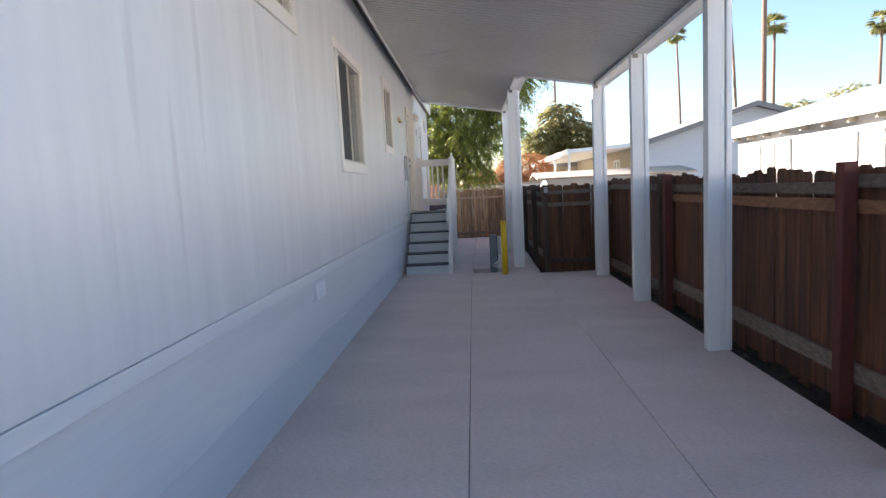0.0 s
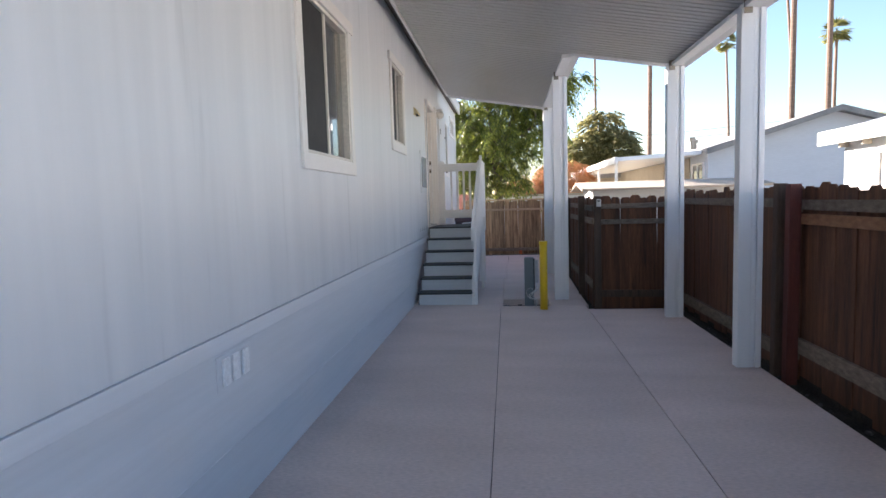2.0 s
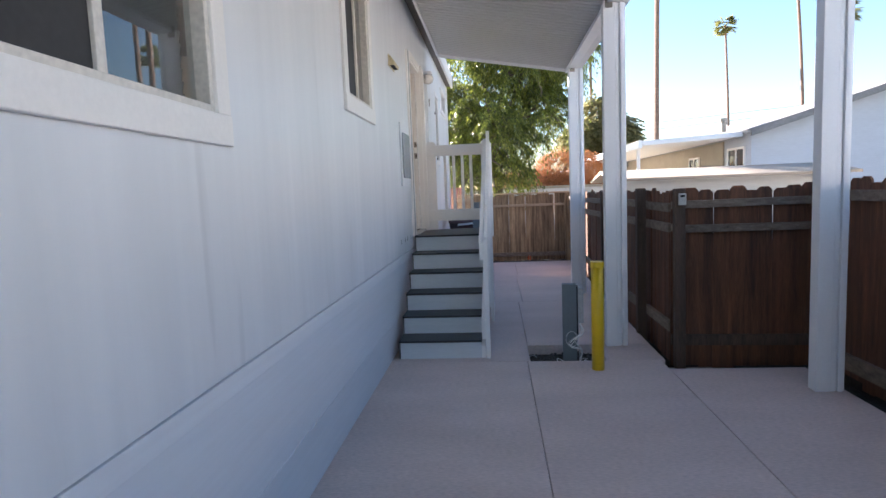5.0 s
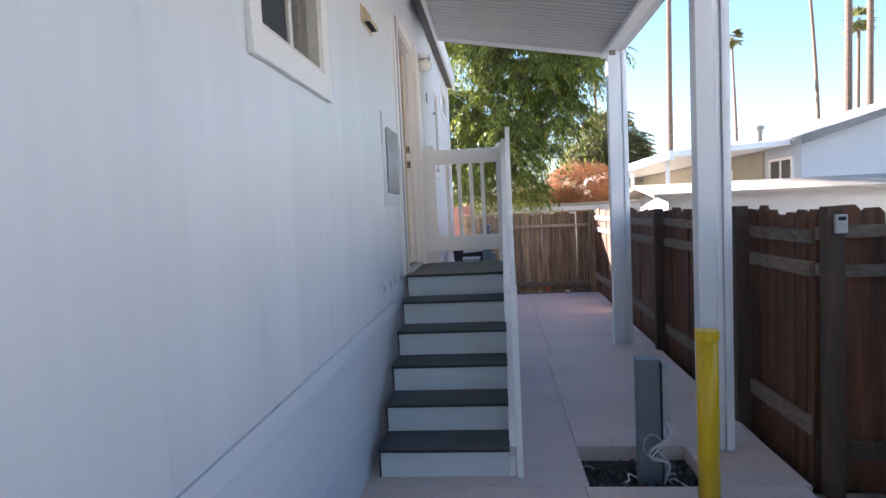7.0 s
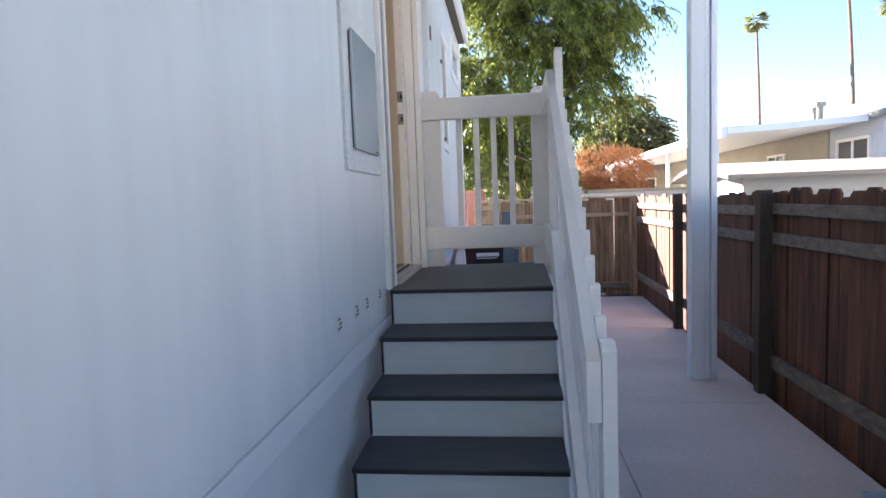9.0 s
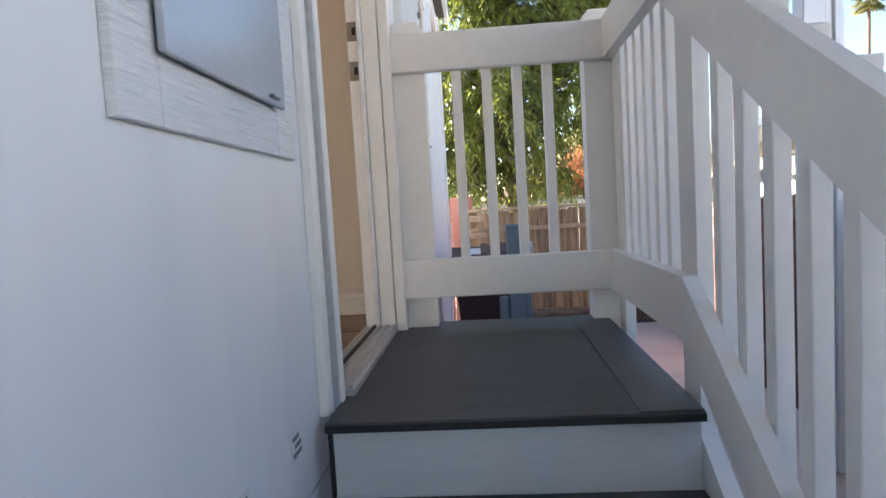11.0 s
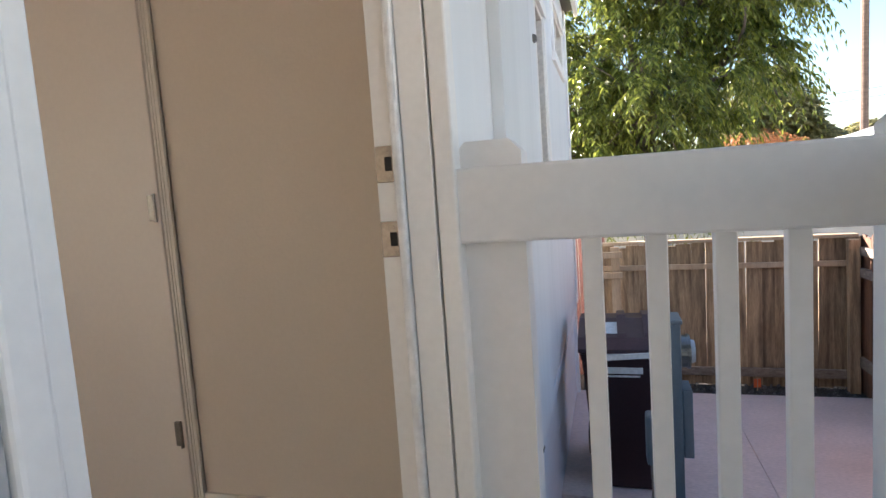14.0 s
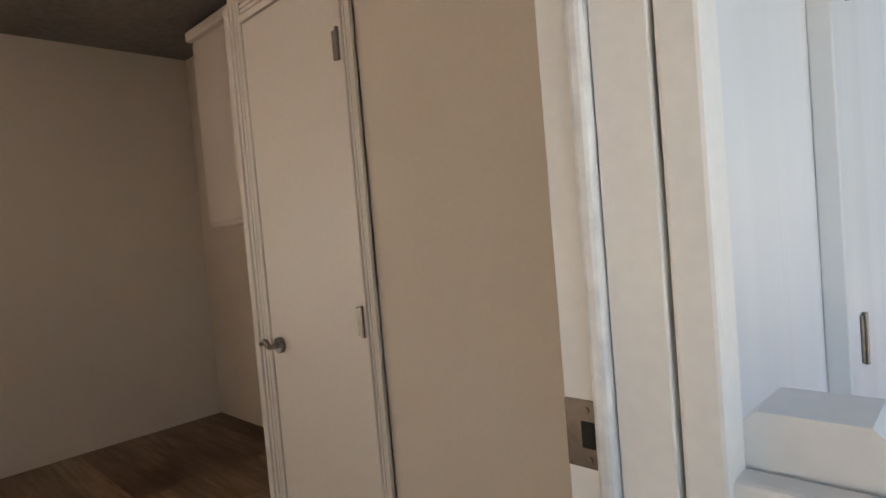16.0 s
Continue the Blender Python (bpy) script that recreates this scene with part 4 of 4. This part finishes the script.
bin_ = thing("wheelie_bin", "dark maroon plastic wheeled refuse bin with faded lid", "refuse bin", "", (0.735, 16.95, 0))
bm = bmesh.new()
ring = []
for z, w, d in ((0.0, 0.22, 0.25), (0.06, 0.225, 0.255), (0.95, 0.285, 0.325), (1.0, 0.30, 0.34), (1.03, 0.30, 0.34)):
    ring.append([bm.verts.new((sx * w, sy * d, z)) for sx, sy in ((-1, -1), (1, -1), (1, 1), (-1, 1))])
for a, b in zip(ring, ring[1:]):
    for k in range(4):
        bm.faces.new((a[k], a[(k + 1) % 4], b[(k + 1) % 4], b[k]))
bm.faces.new(ring[0][::-1])
bm.faces.new(ring[-1])
bmesh.ops.bevel(bm, geom=bm.edges[:], offset=0.018, segments=2, affect="EDGES", clamp_overlap=True)
body = part("body", bm, BINM, bin_)
part("emblem_bar", box(-0.15, 0.12, -0.335, -0.322, 0.88, 0.925, 0.004), PAPER, body, "plain white emblem bar")
part("emblem_line", box(-0.15, 0.10, -0.329, -0.318, 0.855, 0.865), PAPER, body)
lid = part("lid", extrude([(-0.35, 1.03), (-0.36, 1.06), (-0.30, 1.13), (0.0, 1.20), (0.30, 1.17), (0.37, 1.10), (0.37, 1.03)], 0, -0.31, 0.31), BINLID, bin_, "faded maroon domed lid")
for k in range(3):
    part("lid_rib", extrude([(-0.30, 1.135), (-0.28, 1.155), (0.0, 1.225), (0.28, 1.195), (0.30, 1.175), (0.0, 1.20)], 0, -0.22 + k * 0.18, -0.16 + k * 0.18), BINLID, lid)
part("sticker", extrude([(-0.25, 1.1445), (-0.25, 1.1475), (-0.08, 1.187), (-0.08, 1.184)], 0, -0.14, 0.0), PAPER, lid, "white paper sticker")
part("bar_handle", rod((-0.26, 0.40, 1.0), (0.26, 0.40, 1.0), 0.016), RUBBER, bin_)
for k in (-1, 1):
    wh = part("wheel", rod((k * 0.23, 0.30, 0.13), (k * 0.29, 0.30, 0.13), 0.13, sides=24), RUBBER, bin_)
    part("hub", rod((k * 0.288, 0.30, 0.13), (k * 0.296, 0.30, 0.13), 0.06, sides=16), BINM, wh)
    part("handle_arm", box(k * 0.26 - 0.015, k * 0.26 + 0.015, 0.33, 0.41, 0.96, 1.02, 0.006), RUBBER, bin_)
sheet = thing("paper_sheet", "white folded sheet hanging out under the bin lid", "paper", "", (0.735, 16.60, 1.02))
part("sheet", extrude([(-0.14, -0.035), (0.27, -0.005), (0.27, 0.03), (-0.13, 0.0)], 1, -0.028, 0.02), PAPER, sheet)
bucket = thing("white_bucket", "white plastic bucket on the ground by the wall", "bucket", "", (0.47, 14.75, -0.03))
part("body", rod((0, 0, 0), (0, 0, 0.33), 0.115, 0.14, 24), WHITEPL, bucket)
part("rim", rod((0, 0, 0.30), (0, 0, 0.335), 0.146, 0.146, 24), WHITEPL, bucket)

# ---- neighbours
def gable_house(name, label, x0, x1, y0, y1, eave, ridge_x, ridge, wall, over=0.25):
    h = thing(name, label, "house")
    part("wall", extrude([(x0, -0.1), (x1, -0.1), (x1, eave), (ridge_x, ridge), (x0, eave)], 1, y0, y1), wall, h)
    k = (ridge - eave) / (ridge_x - x0)
    bm = extrude([(x0 - over, eave - k * over), (x0 - over, eave - k * over + 0.10), (ridge_x, ridge + 0.12), (x1 + over, eave - k * over + 0.10), (x1 + over, eave - k * over), (ridge_x, ridge + 0.01)], 1, y0 - 0.3, y1 + 0.3)
    part("roof", bm, ROOFM, h)
    return h


def small_window(h, axis, at, u0, u1, z0, z1, glass=None):
    """A framed window on a wall of a neighbour: axis 0 faces -x, axis 1 faces -y."""
    f = 0.06
    fr = bmesh.new()
    for a in ((u0, u1, z0, z0 + f), (u0, u1, z1 - f, z1), (u0, u0 + f, z0 + f, z1 - f), (u1 - f, u1, z0 + f, z1 - f), ((u0 + u1) / 2 - 0.02, (u0 + u1) / 2 + 0.02, z0 + f, z1 - f)):
        if axis == 0:
            add_box(fr, at - 0.05, at - 0.001, *a)
        else:
            add_box(fr, a[0], a[1], at - 0.05, at - 0.001, a[2], a[3])
    w = part("window", fr, TRIM, h)
    gx = (at - 0.02, at - 0.004)
    part("pane", box(*gx, u0 + f, u1 - f, z0 + f, z1 - f) if axis == 0 else box(u0 + f, u1 - f, *gx, z0 + f, z1 - f), glass or DARKGLASS, w)


BLINDLIGHT = material("closed_pale_blind", (0.62, 0.58, 0.5), 0.3, (0.56, 0.52, 0.45), 0.3)
DARKGLASS = material("dark_window_glass", (0.05, 0.06, 0.07), 0.06, (0.07, 0.08, 0.09), 0.5)
gh = gable_house("pale_house", "pale grey mobile home with low gable roof", 7.75, 14.9, 21.0, 36.0, 2.82, 11.3, 3.85, STUCCO_BLUE, 0.12)
part("fascia", extrude([(7.6, 2.70), (7.6, 2.86), (11.3, 3.99), (15.05, 2.86), (15.05, 2.70), (11.3, 3.82)], 1, 20.62, 20.69), ROOFM, gh)
small_window(gh, 0, 7.75, 21.3, 22.4, 1.6, 2.5)
part("side_wall", box(7.705, 7.748, 22.7, 35.9, -0.1, 2.72), TAN, gh, "tan wall in the shade of the carport")
small_window(gh, 0, 7.704, 24.5, 25.4, 1.6, 2.4)
for k, x in enumerate((9.2, 9.6)):
    part("roof_vent", rod((x - 1.0, 24 + k, 3.1), (x - 1.0, 24 + k, 3.42), 0.07), STEEL, gh)
    part("vent_cap", rod((x - 1.0, 24 + k, 3.40), (x - 1.0, 24 + k, 3.50), 0.12), STEEL, gh)
cp = thing("neighbour_carport", "white flat carport roof on thin posts", "carport")
part("roof", extrude([(5.15, 2.62), (5.15, 2.74), (7.62, 2.86), (7.62, 2.74)], 1, 21.2, 34.0), ALU, cp)
part("fascia", box(5.05, 5.14, 21.2, 34.0, 2.56, 2.76), ALU, cp)
for y in (22.0, 25.5, 29.0, 32.5):
    part("post", box(5.2, 5.28, y, y + 0.08, -0.13, 2.63), ALU, cp)
tanh = thing("tan_house", "tan mobile home wall in the shade of a carport", "house")
part("wall", box(5.6, 9.0, 34.5, 42.0, -0.13, 2.5), TAN, tanh)
part("roof", extrude([(5.3, 2.5), (9.3, 2.5), (9.3, 2.62), (7.3, 3.1), (5.3, 2.62)], 1, 34.2, 42.2), ROOFM, tanh)
small_window(tanh, 1, 34.5, 6.2, 7.2, 1.3, 2.2)

wh_ = thing("white_house", "sunlit white mobile home with a white metal roof", "house")
part("wall", box(7.2, 12.5, -8.0, 12.9, -0.13, 2.35), STUCCO, wh_)
part("roof", extrude([(7.05, 2.33), (7.05, 2.50), (10.1, 3.25), (13.1, 2.50), (13.1, 2.33)], 1, -8.3, 13.25), ALU, wh_)
part("skirt_fascia", box(6.97, 7.045, -8.3, 13.3, 2.30, 2.53, 0.01), ALU, wh_)
part("front_fascia", extrude([(7.05, 2.34), (7.05, 2.52), (10.1, 3.27), (13.1, 2.52), (13.1, 2.34), (10.1, 3.08)], 1, 13.26, 13.31), ALU, wh_)
for k, (a, b) in enumerate(((10.9, 12.0), (8.0, 9.2), (3.0, 4.2))):
    small_window(wh_, 0, 7.2, a, b, 1.45, 2.15, BLINDLIGHT)
for y in [12.8 - 0.6 * k for k in range(10)]:
    part("rafter_tail", box(7.06, 7.19, y - 0.025, y + 0.025, 2.24, 2.325), TAN, wh_)
shed = thing("garden_shed", "low shed with a beige roofing-felt roof and white gable", "shed")
part("wall", extrude([(16.9, -0.13), (18.6, -0.13), (18.6, 1.71), (17.75, 1.83), (16.9, 1.71)], 0, 3.75, 7.45), STUCCO, shed)
part("roof", extrude([(16.55, 1.69), (16.55, 1.74), (17.75, 1.92), (18.95, 1.74), (18.95, 1.69), (17.75, 1.86)], 0, 3.45, 7.75), SHEDROOF, shed)
block = thing("garden_wall", "pale block wall beyond the back fence", "wall")
part("wall", box(-2, 7.5, 24.6, 24.8, -0.13, 1.62), STUCCO, block)
part("coping", box(-2, 7.5, 24.55, 24.85, 1.62, 1.70, 0.01), TAN, block)
car = thing("parked_car", "dark parked car under a blue cover behind the fence", "car", "", (2.6, 26.6, -0.13))
part("cover", extrude([(-2.0, 0.35), (-2.0, 0.95), (-1.1, 1.15), (-0.6, 1.75), (0.7, 1.8), (1.3, 1.2), (2.1, 1.0), (2.1, 0.35)], 1, -0.85, 0.85), CARBLUE, car)
for sx in (-1.3, 1.35):
    for sy in (-0.8, 0.62):
        part("wheel", rod((sx, sy, 0.32), (sx, sy + 0.18, 0.32), 0.32, sides=20), RUBBER, car)

# ---- trees
def leaves(name, mat, sprays, parent, leaf=0.10, width=0.028, count=12, droop=0.35, seed=1, label="", spray=1.0):
    """Many drooping sprays of narrow leaves: each spray is a stem with leaves on both sides."""
    rg = np.random.default_rng(seed)
    P, D = np.array([s[0] for s in sprays]), np.array([s[1] for s in sprays])
    n = len(P)
    unit = lambda v: v / (np.linalg.norm(v, axis=-1, keepdims=True) + 1e-9)
    d = unit(D)[:, None, :]
    side = unit(np.cross(d, (0, 0, 1.0)))
    k = np.arange(count)
    u = ((k // 2 + 1) / (count / 2))[None, :, None]
    L = (rg.uniform(0.28, 0.52, n) * spray)[:, None, None]
    down = np.array((0, 0, 1.0))
    c = P[:, None, :] + d * L * u - down * droop * L * u * u
    s = side * np.where(k % 2, 1.0, -1.0)[None, :, None]
    a = unit(d * 0.75 + s * rg.uniform(0.5, 1.0, (n, count, 1)) + down * rg.uniform(-0.75, 0.05, (n, count, 1)))
    w = unit(np.cross(a, np.concatenate((rg.uniform(-0.5, 0.5, (n, count, 2)), np.ones((n, count, 1))), axis=2)))
    ll = leaf * rg.uniform(0.75, 1.3, (n, count, 1))
    verts = np.stack((c, c + a * ll * 0.45 + w * width, c + a * ll, c + a * ll * 0.45 - w * width), axis=2).reshape(-1, 3)
    faces = np.arange(len(verts)).reshape(-1, 4)
    me = bpy.data.meshes.new(name)
    me.from_pydata(verts.tolist(), [], faces.tolist())
    me.materials.append(mat)
    ob = new(name, me)
    ob.parent = parent
    return tagged(ob, label)


def rosettes(name, mat, tips, parent, seed, leaves_each=15, leaflets=15, reach=0.44, leaflet=0.12, width=0.017, label=""):
    """Compound leaves that spread from twig tips and droop: each has pairs of narrow folded leaflets along a bent stalk."""
    rg = np.random.default_rng(seed)
    unit = lambda v: v / (np.linalg.norm(v, axis=-1, keepdims=True) + 1e-9)
    P = np.array([p for p, d, s in tips])
    O = unit(np.array([d for p, d, s in tips]))
    S = np.array([s for p, d, s in tips])
    n, m, k = len(P), leaves_each, leaflets
    d = unit(O[:, None, :] * 0.75 + unit(rg.normal(size=(n, m, 3))) * 0.95 + np.array((0, 0, 0.12)))
    size = (S[:, None] * rg.uniform(0.65, 1.2, (n, m)))[:, :, None, None]
    u = (((np.arange(k) // 2) + 1.0) / ((k + 1) // 2))[None, None, :, None]
    sag = rg.uniform(0.5, 1.15, (n, m))[:, :, None, None]
    z = np.array((0, 0, 1.0))
    base = P[:, None, None, :] + d[:, :, None, :] * reach * size * u - z * reach * size * sag * u * u
    run = unit(d[:, :, None, :] - z * 2.0 * sag * u)
    side = unit(np.cross(run, z)) * np.where(np.arange(k) % 2, 1.0, -1.0)[None, None, :, None]
    a = unit(run * 0.7 + side * rg.uniform(0.6, 1.0, (n, m, k, 1)) - z * rg.uniform(0.1, 0.9, (n, m, k, 1)))
    w = unit(np.cross(a, z + 0.6 * rg.normal(size=(n, m, k, 3))))
    ll = leaflet * rg.uniform(0.75, 1.25, (n, m, k, 1)) * (0.7 + 0.3 * size)
    ww = width * rg.uniform(0.8, 1.25, (n, m, k, 1))
    tip = base + a * ll - z * ll * 0.16
    mid = base + a * ll * 0.45 + z * ll * 0.03
    verts = np.stack((base, mid + w * ww, tip, mid - w * ww), axis=3).reshape(-1, 3)
    me = bpy.data.meshes.new(name)
    me.from_pydata(verts.tolist(), [], np.arange(len(verts)).reshape(-1, 4).tolist())
    me.materials.append(mat)
    ob = new(name, me)
    ob.parent = parent
    return tagged(ob, label)


def tree(name, label, at, height, lobes, mat, trunk_r, n, seed, leaf=0.10, width=0.028, count=12, droop=0.35, bark=BARK, fork=0.4, spray=2.0, clumps=0):
    """Trunk and limbs that reach into lobes (centre, radii), and leaves over the lobes with gaps between them; clumps: twig tips with rosettes."""
    rg = np.random.default_rng(seed)
    t = thing(name, label, "tree", "", at)
    limbs = bmesh.new()
    top = Vector((0, 0, height * fork))
    tube(bend([(0, 0, -0.1), (0.06, 0.04, height * fork * 0.5), top]), [trunk_r * (1 - 0.35 * k / 12) for k in range(13)], 10, limbs)
    part("trunk", limbs, bark, t)
    total = sum(r[0] * r[1] * r[2] for c, r in lobes)
    sprays, tips, taken = [], [], []
    twig = bmesh.new()
    for c, r in lobes:
        c = Vector(c)
        mid = top.lerp(c, 0.5) + Vector((rg.uniform(-0.2, 0.2), rg.uniform(-0.2, 0.2), 0.1))
        pts = bend([top, mid, c], 5)
        part("limb", tube(pts, [trunk_r * 0.55 * (1 - 0.75 * k / (len(pts) - 1)) for k in range(len(pts))], 7), bark, t)
        for k in range(4):
            e = c + Vector((rg.normal() * r[0], rg.normal() * r[1], rg.normal() * r[2])) * 0.45
            part("branch", tube(bend([mid.lerp(c, 0.3 + 0.15 * k), (c + e) / 2, e], 4), [trunk_r * 0.2 * (1 - 0.08 * q) for q in range(9)], 5), bark, t)
        m = int((clumps if clumps else n) * r[0] * r[1] * r[2] / total)
        dirs = rg.normal(size=(m, 3))
        dirs /= np.linalg.norm(dirs, axis=1)[:, None]
        rad = rg.uniform(0.55, 1.02, m) ** 0.6
        for k, (d, q) in enumerate(zip(dirs, rad)):
            wob = 0.82 + 0.3 * noise.noise(Vector(d) * 2.3 + c)
            inner = clumps and k % 5 < 2
            p = np.array(c) + d * np.array(r) * (q * 0.6 if inner else q) * wob
            if not clumps:
                sprays.append((p, d * np.array((1, 1, 0.25)) + np.array((0, 0, -0.35))))
            elif not taken or ((np.array(taken) - p) ** 2).sum(axis=1).min() > (0.09 if inner else 0.23):
                taken.append(p)
                tips.append((p, d * np.array((1, 1, 0.6)) + np.array((0, 0, 0.1)), rg.uniform(0.95, 1.45)))
                root = c + (Vector(p) - c) * 0.35
                tube(bend([root, (root + Vector(p)) / 2 + Vector((0, 0, 0.08)), p], 3), 0.011, 4, twig)
    if clumps:
        part("twig_mass", twig, bark, t)
        rosettes("crown", mat, tips, t, seed)
    else:
        twig.free()
        leaves("crown", mat, sprays, t, leaf, width, count, droop, seed, "", spray)
    return t


big = [((-1.4, 0.3, 4.2), (1.7, 1.6, 1.6)), ((0.6, -0.3, 5.6), (1.9, 1.8, 1.5)), ((1.5, 0.0, 4.3), (1.2, 1.3, 1.1)), ((0.0, -0.9, 3.4), (1.6, 1.3, 1.3)),
       ((2.0, 0.3, 5.6), (1.1, 1.3, 1.2)), ((-0.8, 0.0, 6.8), (1.9, 1.7, 1.3)), ((1.5, 0.2, 7.2), (1.6, 1.6, 1.2)), ((-1.6, -0.4, 2.9), (1.2, 1.1, 0.9)), ((-0.3, -0.7, 2.8), (1.0, 1.0, 0.8)), ((-0.9, -1.1, 2.15), (1.2, 0.8, 0.6)), ((0.5, -0.9, 2.3), (1.0, 0.8, 0.6))]
tree("broad_tree", "large green tree with drooping narrow leaves behind the fence", (1.35, 23.4, -0.13), 7.5, big, LEAF, 0.2, 0, 5, clumps=2900)
tree("rust_tree", "small rust-orange autumn tree", (3.2, 27.7, -0.33), 3.6, [((-0.5, 0, 2.3), (1.4, 1.1, 0.7)), ((0.9, 0.2, 2.9), (1.2, 1.2, 0.8)), ((0.5, -0.4, 2.1), (1.6, 1.0, 0.6))], LEAF_RUST, 0.1, 3000, 7, 0.12, 0.010, 14, 0.3, spray=1.1)
tree("olive_tree", "tall grey-green tree far behind the homes", (9.0, 48.5, -0.13), 8.5, [((-1.2, 0, 5.0), (1.6, 1.6, 1.9)), ((0.9, 0, 5.4), (1.7, 1.5, 1.8)), ((0.0, 0.2, 7.2), (1.3, 1.2, 1.3)), ((1.9, 0, 4.2), (1.1, 1.1, 1.2)), ((-0.2, -0.5, 3.6), (2.0, 1.4, 1.3))], LEAF_OLIVE, 0.25, 2200, 9, 0.24, 0.09, 12, 0.15)
for k, (x, y, h, w) in enumerate(((30.2, 53.0, 8.4, 1.9), (34.0, 51.0, 9.2, 2.4), (38.5, 49.0, 8.8, 2.2), (24.2, 52.6, 7.4, 1.2), (12.2, 52.0, 5.6, 1.1), (16.5, 55, 5.5, 1.2))):
    tree("distant_tree", "hazy green tree far behind the homes", (x, y, -0.13), h, [((-w * 0.5, 0, h * 0.62), (w, w, h * 0.2)), ((w * 0.5, 0, h * 0.7), (w, w, h * 0.22)), ((0, 0, h * 0.82), (w * 0.8, w * 0.8, h * 0.16))], LEAF_OLIVE, 0.22, 700, 20 + k, 0.26, 0.11, 10, 0.1)


def palm(at, height, r, lean, seed, crown):
    rg = np.random.default_rng(seed)
    t = thing("fan_palm", "very tall thin fan palm with a small crown", "palm tree", "palms on the skyline", at)
    pts = bend([(0, 0, 0), (lean * 0.3, 0, height * 0.5), (lean, 0, height)], 8)
    part("trunk", tube(pts, [r * (1.15 - 0.45 * k / (len(pts) - 1)) for k in range(len(pts))], 10), PALMBARK, t)
    verts, faces = [], []
    top = np.array((lean, 0, height))
    for k in range(34):
        az, el = rg.uniform(0, 2 * math.pi), rg.uniform(-0.9, 1.25)
        d = np.array((math.cos(az) * math.cos(el), math.sin(az) * math.cos(el), math.sin(el)))
        side = np.array((-math.sin(az), math.cos(az), 0))
        hub = top + d * crown * 0.42
        up = np.cross(side, d)
        b = len(verts)
        verts += [top + side * 0.03, top - side * 0.03, hub]
        faces.append((b, b + 1, b + 2))
        for j in range(9):
            a = (j - 4) * 0.27
            q = d * math.cos(a) + side * math.sin(a)
            tip = hub + q * crown * rg.uniform(0.5, 0.68) + np.array((0, 0, -0.14 * crown * (1 + abs(j - 4) * 0.1)))
            w = (side * math.cos(a) - d * math.sin(a)) * crown * 0.055
            b = len(verts)
            m = hub * 0.45 + tip * 0.55
            verts += [hub, m + w + up * 0.03, tip, m - w + up * 0.03]
            faces.append((b, b + 1, b + 2, b + 3))
    me = bpy.data.meshes.new("crown")
    me.from_pydata([tuple(v) for v in verts], [], faces)
    me.materials.append(PALMLEAF)
    ob = new("crown", me)
    ob.parent = t
    return t


for k, (x, y, h, r, lean, c) in enumerate(((10.9, 63.6, 16.6, 0.24, -0.1, 1.6), (10.3, 39.0, 19.5, 0.22, 0.2, 1.8), (27.0, 72.0, 18.4, 0.24, -0.5, 2.1), (24.5, 51.6, 19.5, 0.2, -1.0, 1.6),
                                         (21.9, 42.0, 20.0, 0.29, 0.1, 2.0), (15.6, 33.0, 20.0, 0.23, 0.1, 2.0), (30.0, 56.8, 15.2, 0.26, 0.1, 2.0), (35.1, 50.35, 13.4, 0.25, 0.2, 1.8))):
    palm((x, y, -0.13), h, r * 0.62, lean, 40 + k, c * 0.7)
wires = thing("utility_wires", "thin overhead wires between distant poles", "wire")
for z in (7.2, 7.9):
    part("wire", tube(bend([(-20, 70, z + 2), (10, 69.5, z), (40, 69, z + 1.5), (80, 68, z + 2)]), 0.02, 5), RUBBER, wires)
for x in (-20, 80):
    part("pole", rod((x, 70 if x < 0 else 68, -0.13), (x, 70 if x < 0 else 68, 10.5), 0.14, 0.1), BARK, wires)

# ---- floor planks inside, the last pieces
plank = mesh_of("plank", box(-0.6, 0.6, -0.0885, 0.0885, -0.004, 0.0, 0.0008), PLANKM)
prng = random.Random(5)
row = 0
y = 12.3
while y < 15.2:
    x = -4.25 + 0.6 + prng.uniform(-0.9, 0)
    while x < IN - 0.55:
        o = new("plank", plank)
        o.parent = floor
        o.matrix_basis = pose(max(x, -3.64), y, FLOOR + 0.0005)
        x += 1.203
    y += 0.179
